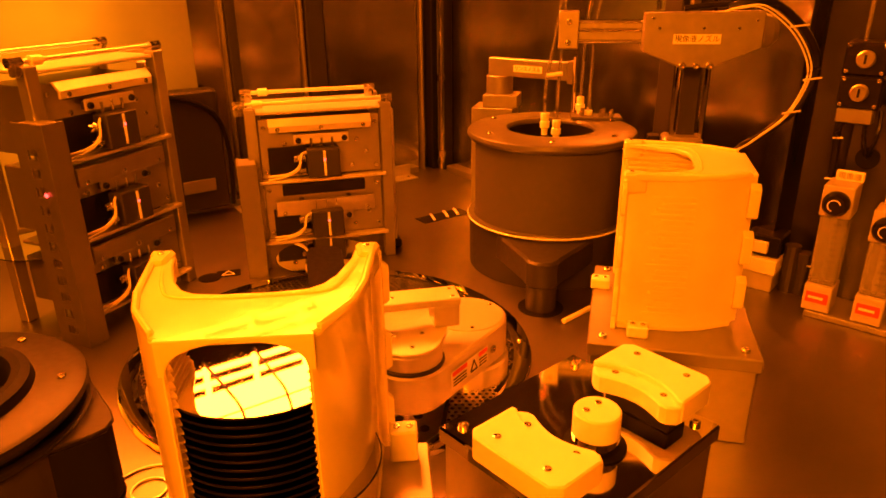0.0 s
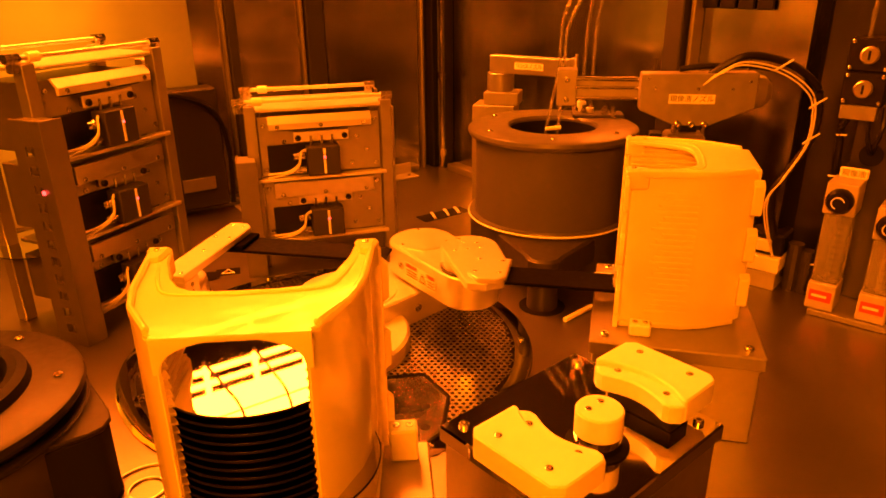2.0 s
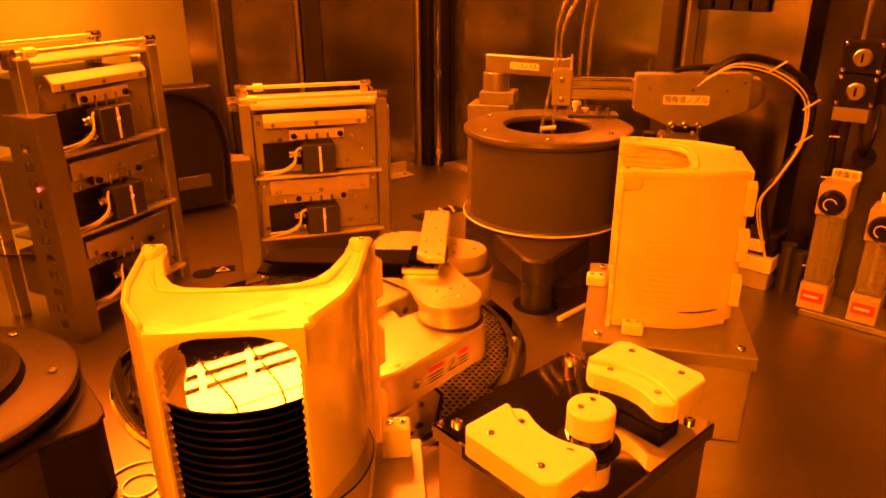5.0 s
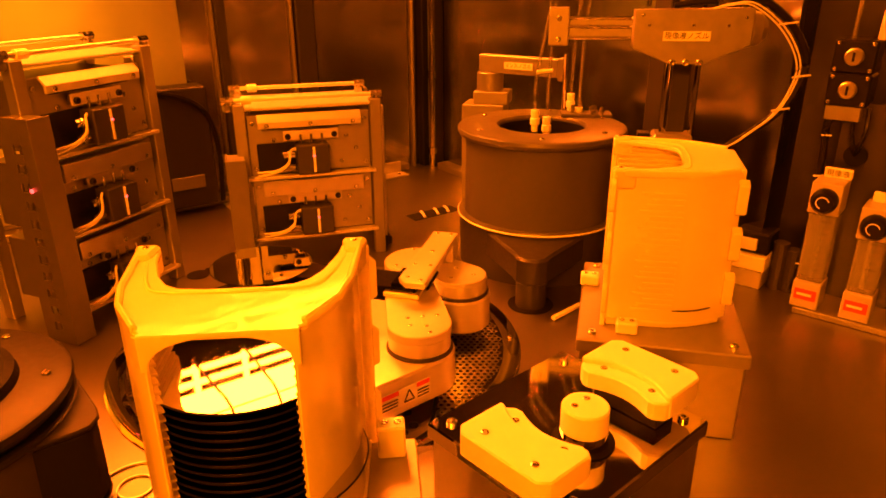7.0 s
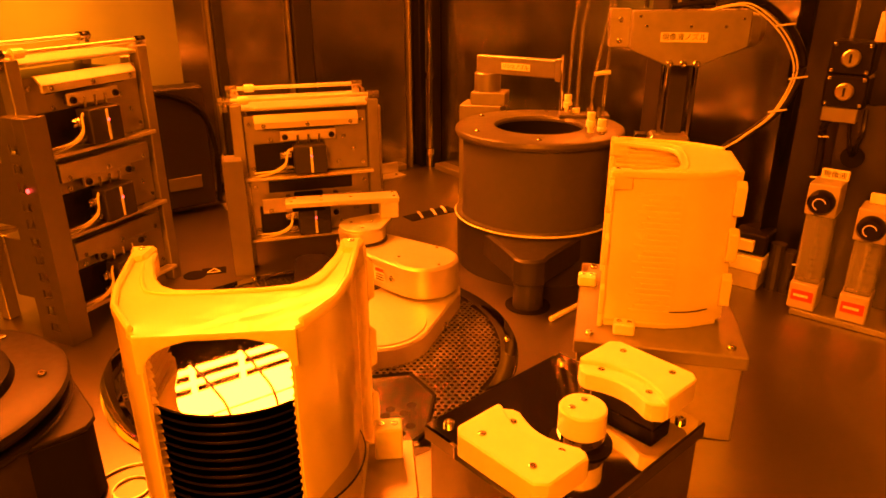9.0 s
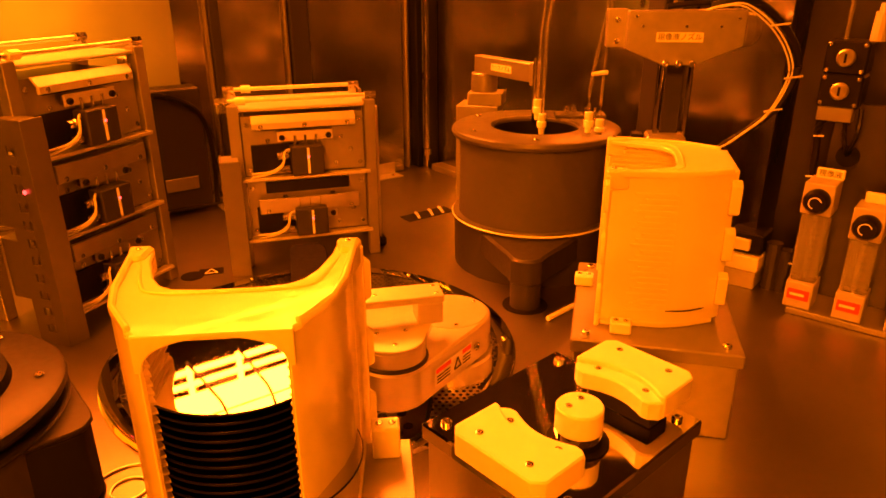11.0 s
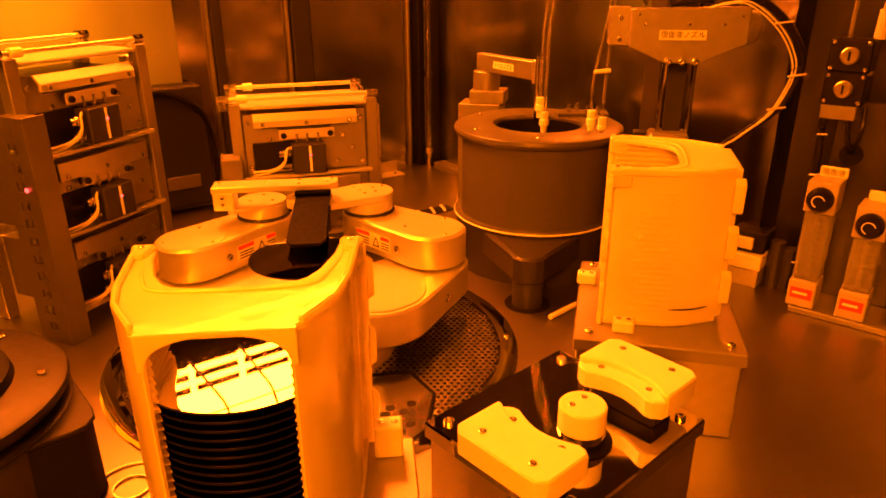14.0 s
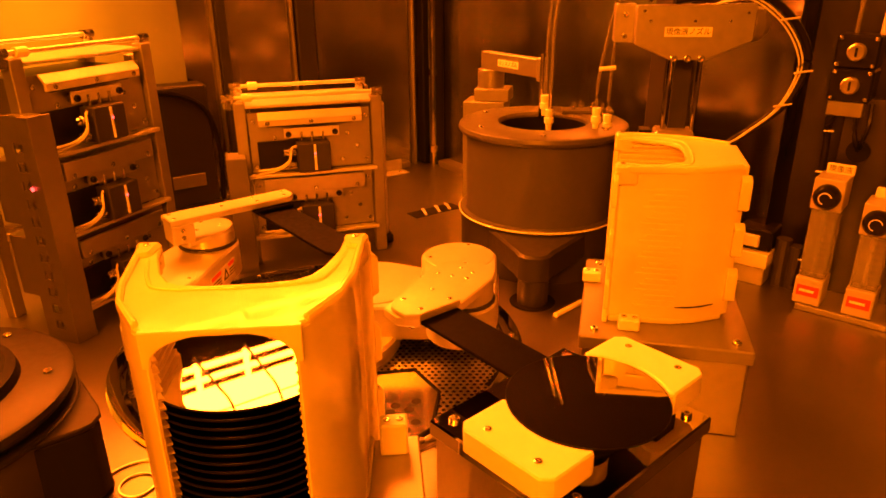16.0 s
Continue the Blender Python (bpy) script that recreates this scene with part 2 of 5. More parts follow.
def screw(parent, x, y, z, r=0.003, h=0.002):
    """A socket screw with its head on z."""
    b = bmesh.new()
    lathe(b, [(r, 0), (r, h * 0.7), (r * 0.75, h), (r * 0.5, h), (r * 0.42, h * 0.35), (0, h * 0.35)], 14, Matrix.Translation((x, y, z)))
    return part("screw", b, SCREW, parent, "steel socket screw")


def side_screw(parent, p, way, r=0.003, h=0.002, mat=None):
    b = bmesh.new()
    lathe(b, [(r, 0), (r, h * 0.7), (r * 0.75, h), (r * 0.5, h), (r * 0.42, h * 0.35), (0, h * 0.35)], 12, Matrix.Translation(p) @ Vector(way).to_track_quat("Z", "Y").to_matrix().to_4x4())
    return part("screw", b, mat or SCREW, parent, "steel socket screw")


def writing(name, text, size, m, mat, parent, label):
    c = bpy.data.curves.new(name, "FONT")
    c.body, c.size, c.align_x, c.align_y, c.extrude = text, size, "CENTER", "CENTER", 0.0001
    tmp = bpy.data.objects.new(name, c)
    me = bpy.data.meshes.new_from_object(tmp)
    bpy.data.objects.remove(tmp)
    me.materials.clear()
    me.materials.append(mat)
    ob = new(name, me)
    ob.parent = parent
    ob.matrix_local = m
    ob["label"] = label
    return ob


# ---- the chamber ----
def slab(name, pts, z0, z1, mat, label, category="structure"):
    b = bmesh.new()
    prism(b, pts, z0, z1)
    return solo(name, b, mat, label, category, "structure")


# Ceiling, south and east walls are unseen, toned to shape bounce and reflections.
CEIL = material("ceiling_bounce_paint", (0.30, 0.29, 0.28), 0.6, 0.0, 0.06, 40, 0.03)
UNSEEN_WALL = material("unseen_wall_paint", (0.06, 0.057, 0.055), 0.5, 0.0, 0.06, 40, 0.03)
ROOM = [(0.0, 1.36), (-1.20, 0.55), (-1.20, -0.9), (1.0, -0.9), (1.0, 0.312), (0.425, 0.795), (0.395, 0.7754)]
slab("floor", [(-1.25, -0.95), (1.05, -0.95), (1.05, 1.42), (-1.25, 1.42)], -0.04, 0.0, DECK, "satin stainless steel deck of the process chamber", "floor")
slab("ceiling", [(-1.25, -0.95), (1.05, -0.95), (1.05, 1.42), (-1.25, 1.42)], 1.0, 1.03, CEIL, "unseen chamber ceiling added to bounce light down", "ceiling")
for wall_name, (ax, ay), (bx, by), wall_mat in (("wall_north_west", ROOM[0], ROOM[1], WALL), ("wall_west", ROOM[1], ROOM[2], DARK_PAINT), ("wall_south", ROOM[2], ROOM[3], UNSEEN_WALL),
                                              ("wall_east", ROOM[3], ROOM[4], UNSEEN_WALL), ("wall_supply_side", ROOM[4], ROOM[5], SIDE_WALL), ("wall_return", ROOM[5], ROOM[6], SIDE_WALL), ("wall_north_east", ROOM[6], ROOM[0], DOOR)):
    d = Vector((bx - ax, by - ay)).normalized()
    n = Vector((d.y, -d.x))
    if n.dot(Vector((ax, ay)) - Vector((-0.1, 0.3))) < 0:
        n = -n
    slab(wall_name, [(ax, ay), (bx, by), (bx + n.x * 0.03, by + n.y * 0.03), (ax + n.x * 0.03, ay + n.y * 0.03)], 0.0, 1.0, wall_mat, "stainless steel chamber wall panel reflecting the machine" if wall_mat is WALL else "polished stainless steel wall panel mirroring the machine" if wall_mat is DOOR else "metal chamber wall in a darkened colour", "wall")

NW = Matrix.Translation((0, 1.36, 0)) @ pose(0, 0, 0, 0, 0, 180 + 34.02)   # x runs along the north-west wall, y into the wall's back
NE = Matrix.Translation((0, 1.36, 0)) @ pose(0, 0, 0, 0, 0, -55.95)

# upright aluminium profiles and black gaskets on the walls
def upright(m, x, w, depth, mat, label, name="wall_post", h=0.398, sgn=1):
    b = bmesh.new()
    box(b, x, sgn * depth / 2, 0.0, w, depth, h, 0.0015)
    o = solo(name, b, mat, label, "post", "structure", m)
    return o


for x, w, dep, mat in ((0.028, 0.014, 0.02, BLACK), (0.006, 0.008, 0.03, ALU), (0.050, 0.006, 0.012, ALU_DULL), (0.401, 0.015, 0.022, PVC_DARK), (0.411, 0.004, 0.014, ALU_DULL), (0.259, 0.032, 0.014, PVC_DARK), (0.281, 0.006, 0.010, ALU_DULL)):
    upright(NW, x, w, dep, mat, "black rubber gasket strip beside the wall post" if mat is BLACK else "aluminium profile post on the chamber wall")
for x, w, dep, mat in ((0.030, 0.016, 0.02, BLACK), (0.012, 0.010, 0.03, ALU), (0.548, 0.026, 0.03, PVC_DARK), (0.566, 0.006, 0.02, ALU_DULL)):
    upright(NE, x, w, dep, mat, "black rubber gasket strip beside the wall post" if mat is BLACK else "aluminium profile post on the chamber wall", sgn=-1)
b = bmesh.new()
rod(b, (0.0, 1.322, 0.0), (0.0, 1.322, 0.995), 0.0055, 14)
for z in (0.026, 0.17, 0.40):
    rod(b, (0.0, 1.322, z), (0.0, 1.322, z + 0.012), 0.0085, 14)
solo("corner_rod", b, MIRROR, "polished upright rod with collars in the chamber corner", "rod", "structure")
# dark window panes in the walls; their blotchy colour stands in for reflections
for m, x0, x1, z0, z1, sgn in ((NW, 0.058, 0.240, 0.02, 0.395, 1), (NW, 0.288, 0.390, 0.02, 0.395, 1)):
    b = bmesh.new()
    box(b, (x0 + x1) / 2, sgn * 0.003, z0, x1 - x0, 0.006, z1 - z0, 0.001)
    solo("wall_pane", b, material("smoked_glass", (0.66, 0.64, 0.61), 0.14, 0.95, 0.10, 14, 0.06, (1, 1, 0.2), stain_or_sheen=0.6), "smoked glass pane set in the steel wall", "window", "structure", m)
# base rail and brackets
b = bmesh.new()
box(b, 0.52, 0.012, 0.0, 0.9, 0.024, 0.012, 0.001)
solo("baseboard_1", b, ALU_DULL, "aluminium base rail along the chamber wall", "rail", "structure", NW)
b = bmesh.new()
box(b, 0.30, -0.012, 0.0, 0.50, 0.024, 0.012, 0.001)
solo("baseboard_2", b, ALU_DULL, "aluminium base rail along the chamber wall", "rail", "structure", NE)
for x in (0.40, 0.13):
    t = thing("floor_bracket", NW @ pose(x, 0.045, 0), "bent aluminium floor bracket at the wall foot", "bracket", "floor brackets")
    b = bmesh.new()
    prism(b, [(-0.035, -0.016), (0.035, -0.016), (0.035, 0.016), (-0.035, 0.016)], 0.0, 0.003, 0.0005)
    prism(b, [(-0.035, -0.016), (0.02, -0.016), (0.02, -0.012), (-0.035, -0.012)], 0.003, 0.022, 0.0005)
    part("angle_plate", b, ALU, t)
    screw(t, 0.027, 0.0, 0.003)
    screw(t, -0.02, 0.005, 0.003)

# overhead lamps: two bars and a large cover high on the north-west wall, seen mirrored in the wafer
LM = NW
lamp = thing("wall_lamp", LM @ pose(0.0, 0.0, 0), "large amber cleanroom lamp with a glowing cover on the wall", "lamp", kind="structure")
for z0, z1 in ((0.696, 0.747), (0.753, 0.950)):
    b = bmesh.new()
    box(b, 0.490, 0.0105, z0, 0.700, 0.003, z1 - z0, 0.0)
    part("cover", b, LAMP, lamp, "glowing amber lamp cover")
for z in (0.644, 0.670):
    b = bmesh.new()
    box(b, 0.490, 0.0105, z, 0.700, 0.003, 0.010, 0.0)
    part("tube", b, LAMP, lamp, "glowing lamp tube")
for x in (0.70, 0.61, 0.516, 0.427, 0.330, 0.235):
    b = bmesh.new()
    box(b, x, 0.0100, 0.640, 0.010, 0.002, 0.056, 0.0)
    part("tube_clip", b, LAMP, lamp)
for x in (0.68, 0.59, 0.50, 0.410, 0.30, 0.20):
    b = bmesh.new()
    hose(b, [(x + 0.02, 0.018, 0.625), (x - 0.010, 0.018, 0.685), (x - 0.038, 0.018, 0.76), (x - 0.050, 0.018, 0.94)], 0.003, 6, 5)
    part("guard_wire", b, PVC_DARK, lamp)
# dark upper panels of the chamber
for m, x0, x1, sgn in ((NW, 0.0, 1.40, 1), (NE, 0.0, 0.705, -1)):
    b = bmesh.new()
    box(b, (x0 + x1) / 2, sgn * 0.004, 0.40, x1 - x0, 0.008, 0.595, 0.001)
    solo("upper_panel", b, DARK_PAINT, "dark painted upper panel of the chamber wall", "wall panel", "structure", m)


# glowing sheet behind the left rack, added for the bright look of the wall
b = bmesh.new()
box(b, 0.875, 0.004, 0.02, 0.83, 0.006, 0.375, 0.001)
solo("wall_pane", b, GLOW, "glowing sheet added for the bright end of the wall", "window", "structure", NW)
# unseen emitter above the view, added to brighten deck and robot tops
b = bmesh.new()
box(b, 0.990, 0.011, 0.400, 0.580, 0.004, 0.235, 0.001)
solo("wall_pane", b, glowing("fill_glow_sheet", AMBER, 3.2), "unseen glowing sheet added to brighten the left of the deck", "window", "structure", NW)
# wall cabinet with a hose beside the left rack
t = thing("wall_cabinet", NW @ pose(0.500, 0.030, 0.012), "dark control box with a bent hose at the wall", "control box")
b = bmesh.new()
box(b, 0, 0, 0.0, 0.110, 0.040, 0.185, 0.003)
part("case", b, PVC_DARK, t)
b = bmesh.new()
hose(b, [(-0.062, 0.012, 0.0), (-0.064, 0.014, 0.09), (-0.045, 0.022, 0.150), (0.0, 0.024, 0.176), (0.05, 0.022, 0.180)], 0.004, 8, 6)
part("hose", b, BLACK, t)
b = bmesh.new()
box(b, -0.01, 0.0215, 0.03, 0.05, 0.002, 0.02, 0.0005)
part("label_plate", b, ALU_DULL, t)
# louvre openings high on the north-east wall
vent = thing("wall_vent", NE @ pose(0.614, -0.004, 0.312), "row of dark square vent openings in the wall", "vent", kind="structure")
for k in range(4):
    b = bmesh.new()
    box(b, -0.036 + k * 0.024, 0.0, 0.0, 0.020, 0.004, 0.022, 0.001)
    part("opening", b, BLACK, vent)
b = bmesh.new()
rod(b, (0.131, 0.675, 0.0035), (0.166, 0.707, 0.0035), 0.003, 10)
solo("plastic_stick", b, WHITE, "short white plastic stick lying on the deck", "stick")


# ---- wafer robot well: perforated round plate ----
CX, CY = -0.115, 0.627
well = thing("robot_well_plate", pose(CX, CY, 0), "round perforated steel plate flush in the deck", "floor plate", kind="structure")
b = bmesh.new()
lathe(b, [(0.186, 0.0004), (0.186, 0.0028), (0.200, 0.0028), (0.2035, 0.0012), (0.2035, 0.0004)], 96)
part("rim", b, MIRROR, well, "polished steel rim")
b = bmesh.new()
lathe(b, [(0.0, 0.0006), (0.1865, 0.0006)], 72)
part("backing", b, BLACK, well, "black backing")
# hole pattern
b = bmesh.new()
a = 0.0064
rows_of_holes = []
for j in range(-34, 35):
    for i in range(-32, 33):
        x, y = a * (i + 0.5 * (j % 2)), a * 0.866 * j
        if 0.070 < math.hypot(x, y) < 0.183:
            rows_of_holes.append((x, y))
verts, faces = [], []
for x, y in rows_of_holes:
    k = len(verts)
    ro, ri = a * 0.5774, a * 0.30
    for r in (ro, ri):
        for s in range(6):
            w = math.tau * (s + 0.5) / 6
            verts.append((x + r * math.cos(w), y + r * math.sin(w), 0.0022))
    faces += [(k + s, k + (s + 1) % 6, k + 6 + (s + 1) % 6, k + 6 + s) for s in range(6)]
me = bpy.data.meshes.new("perforated_sheet")
me.from_pydata(verts, [], faces)
me.materials.append(material("perforated_steel", (0.50, 0.49, 0.47), 0.22, 1.0, 0.12, 80, 0.03))
sheet = new("perforated_sheet", me)
sheet.parent = well
tagged(sheet, "polished sheet pierced by many small round holes", kind="stuff")
b = bmesh.new()
prism(b, [(-0.02, -0.135), (0.055, -0.066), (0.095, -0.060), (0.118, -0.097), (0.1115, -0.150), (0.086, -0.178), (0.03, -0.186), (-0.06, -0.180)], 0.0026, 0.0042, 0.0004)
part("access_panel", b, material("bright_sheet_steel", (0.42, 0.41, 0.40), 0.16, 1.0, 0.10, 60, 0.03), well, "plain angular steel access panel")
b = bmesh.new()
edge = [(0.055, -0.066), (0.095, -0.060), (0.118, -0.097), (0.1115, -0.150), (0.086, -0.178)]
for p, q in zip(edge, edge[1:]):
    rod(b, (*p, 0.0042), (*q, 0.0042), 0.0016, 6)
part("panel_gasket", b, RUBBER, well, "black rubber edge")
for x, y in ((0.080, -0.118), (0.092, -0.124), (0.098, -0.112), (0.086, -0.134), (0.076, -0.128), (0.090, -0.152), (0.080, -0.147), (0.098, -0.142)):
    b = bmesh.new()
    disc(b, x, y, 0.0042, 0.0046, 0.0042, 14)
    part("vent_hole", b, BLACK, well, "black round hole")
for w in (2, 62, 122, 182, 242, 302):
    screw(well, 0.194 * math.cos(radians(w)), 0.194 * math.sin(radians(w)), 0.0028, 0.0032, 0.002)

# deck openings and stickers
def flat(name, pts, mat, label, category, z=0.0008, m=None, kind=""):
    b = bmesh.new()
    prism(b, pts, 0.0004, z)
    return solo(name, b, mat, label, category, kind, m)


cut = thing("cable_opening", pose(0.0, 1.04, 0, 0, 0, 35), "dark cable opening in the deck with cables", "opening", kind="structure")
b = bmesh.new()
box(b, 0, 0, 0.0004, 0.085, 0.028, 0.0008, 0.0)
part("hole", b, BLACK, cut)
for x in (-0.02, 0.005, 0.025):
    b = bmesh.new()
    hose(b, [(x - 0.004, -0.013, 0.002), (x, 0.0, 0.005), (x + 0.006, 0.013, 0.002)], 0.0022)
    part("cable", b, CABLE, cut)
for x, y, r in ((-0.277, 0.822, 15),):
    t = thing("warning_sticker", pose(x, y, 0.0004, 0, 0, r), "small black warning sticker with a triangle on the deck", "sticker")
    b = bmesh.new()
    box(b, 0, 0, 0, 0.030, 0.020, 0.0005, 0)
    part("backing", b, BLACK, t)
    b = bmesh.new()
    for p, q in (((-0.008, -0.006), (0.008, -0.006)), ((0.008, -0.006), (0, 0.007)), ((0, 0.007), (-0.008, -0.006))):
        rod(b, (*p, 0.0006), (*q, 0.0006), 0.0008, 5)
    part("triangle", b, LABEL, t)
b = bmesh.new()
disc(b, 0, 0, 0.0004, 0.0010, 0.014, 24)
solo("deck_hole", b, BLACK, "round dark hole in the steel deck", "opening", "structure", pose(-0.297, 0.808, 0))
b = bmesh.new()
lathe(b, [(0.012, 0.0005), (0.012, 0.002), (0.0135, 0.002), (0.0135, 0.0005)], 40)
lathe(b, [(0.027, 0.0005), (0.027, 0.002), (0.029, 0.002), (0.029, 0.0005)], 48)
solo("drain_rings", b, STEEL, "steel drain rings on the deck", "drain", "structure", pose(-0.222, 0.418, 0))


# ---- spin bowls ----
def bowl(m, label, h=0.178, spout=-100.0, cup=None):
    t = thing("spin_bowl", m, label, "spin bowl", "spin bowls")
    b = bmesh.new()
    lathe(b, [(0.054, h - 0.006), (0.054, h - 0.003), (0.056, h), (0.100, h), (0.104, h - 0.002), (0.105, h - 0.006), (0.103, h - 0.010), (0.0955, h - 0.012)], 72)
    part("lid", b, cup or PVC, t, "grey lid ring with a round opening")
    b = bmesh.new()
    lathe(b, [(0.0945, h - 0.012), (0.0945, 0.075), (0.0955, 0.066)], 72)
    part("cup_wall", b, cup or PVC, t)
    b = bmesh.new()
    lathe(b, [(0.0955, 0.069), (0.1025, 0.069), (0.1035, 0.067), (0.1035, 0.0645), (0.1015, 0.0635)], 72)
    part("lower_flange", b, cup or PVC, t)
    b = bmesh.new()
    lathe(b, [(0.1033, 0.0648), (0.1046, 0.0655), (0.1046, 0.0667), (0.1033, 0.0674)], 72)
    part("flange_seal", b, cup or CABLE, t, "thin pale seal line round the cup")
    b = bmesh.new()
    lathe(b, [(0.1015, 0.0635), (0.1005, 0.0), (0.05, 0.0)], 64)
    part("base", b, PVC_DARK, t)
    # Shade of the deep cup is put into the black of floor and wall.
    b = bmesh.new()
    lathe(b, [(0.0, 0.35 * h), (0.056, 0.35 * h), (0.0545, h - 0.006)], 48)
    part("chuck_floor", b, RUBBER, t, "inside of the cup, coloured black for its deep shade")
    for w in (20, 75, 140, 205, 262, 318):
        screw(t, 0.088 * math.cos(radians(w)), 0.088 * math.sin(radians(w)), h, 0.0032, 0.002)
    b = bmesh.new()
    turn = pose(0, 0, 0, 0, 0, spout)
    wedge = [(0.010, -0.0985), (0.148, -0.0215), (0.160, -0.017), (0.167, -0.008), (0.167, 0.008), (0.160, 0.017), (0.148, 0.0215), (0.010, 0.0985)]
    reach = 0.148
    if cup:
        reach = 0.100
        wedge = [(0.0, -0.100), (0.020, -0.090), (0.121, -0.012), (0.127, -0.005), (0.127, 0.007), (0.121, 0.017), (0.055, 0.096), (0.0, 0.100)]
    prism(b, wedge, 0.062 if cup else 0.030, 0.066 if cup else 0.0625, 0.003 if not cup else 0.001, turn)
    if cup:
        # The unlit side below the apron: its shade is put into the black.
        b2 = bmesh.new()
        prism(b2, [(x * 0.985, y * 0.97) for x, y in wedge], 0.002, 0.062, 0.002, turn)
        part("shaded_skirt", b2, RUBBER, t, "skirt below the drain apron, coloured black for its shade")
    part("drain_apron", b, cup or PVC_DARK, t, "wedge-shaped drain apron")
    b = bmesh.new()
    lathe(b, [(0.0, 0.0005), (0.0175, 0.0005), (0.0175, 0.05), (0.0, 0.05)], 28, turn @ Matrix.Translation((reach, 0, 0)))
    part("drain_pipe", b, PVC_DARK, t)
    b = bmesh.new()
    lathe(b, [(0.0, 0.0003), (0.026, 0.0003), (0.026, 0.0009), (0.0, 0.0009)], 28, turn @ Matrix.Translation((reach, 0, 0)))
    part("pipe_hole", b, BLACK, t)
    return t


right_bowl = bowl(pose(0.137, 0.862, 0), "grey plastic spin bowl with a round opening in its lid")
b = bmesh.new()
box(b, 0.060, 0.058, 0.178, 0.066, 0.030, 0.004, 0.001, pose(0, 0, 0, 0, 0, -6))
part("nozzle_bath", b, PVC, right_bowl, "grey resting block for the nozzles")
for x, y in ((0.048, 0.052), (0.060, 0.060), (0.076, 0.050), (0.082, 0.036), (0.070, 0.040)):
    b = bmesh.new()
    rod(b, (x, y, 0.180), (x, y, 0.192), 0.0028, 8)
    rod(b, (x, y, 0.184), (x, y, 0.187), 0.0042, 6)
    part("fitting", b, SCREW, right_bowl, "small steel fitting")
left_bowl = bowl(pose(-0.3637, 0.410, 0), "dark grey spin bowl with a black ring in its opening", 0.086, 0.0, BOWL_DARK)
b = bmesh.new()
lathe(b, [(0.052, 0.070), (0.053, 0.089), (0.056, 0.094), (0.062, 0.0955), (0.068, 0.093), (0.070, 0.086)], 56)
part("sealing_ring", b, RUBBER, left_bowl, "black rubber ring round the opening")


# ---- stands with cassettes ----
def stand(m, sx, sy, h, label, mirror=False):
    t = thing("station_stand", m, label, "stand", "station stands")
    b = bmesh.new()
    box(b, 0, 0, 0.0, sx - 0.006, sy - 0.006, h - 0.012, 0.001)
    part("housing", b, STEEL, t, "folded steel housing")
    b = bmesh.new()
    box(b, 0, 0, h - 0.012, sx, sy, 0.012, 0.0012)
    part("top_plate", b, MIRROR if mirror else ALU_DULL, t, "polished top plate" if mirror else "aluminium top plate")
    for sx2, sy2 in ((1, 1), (1, -1), (-1, 1), (-1, -1)):
        screw(t, sx2 * (sx / 2 - 0.012), sy2 * (sy / 2 - 0.012), h, 0.0036, 0.003)
    return t


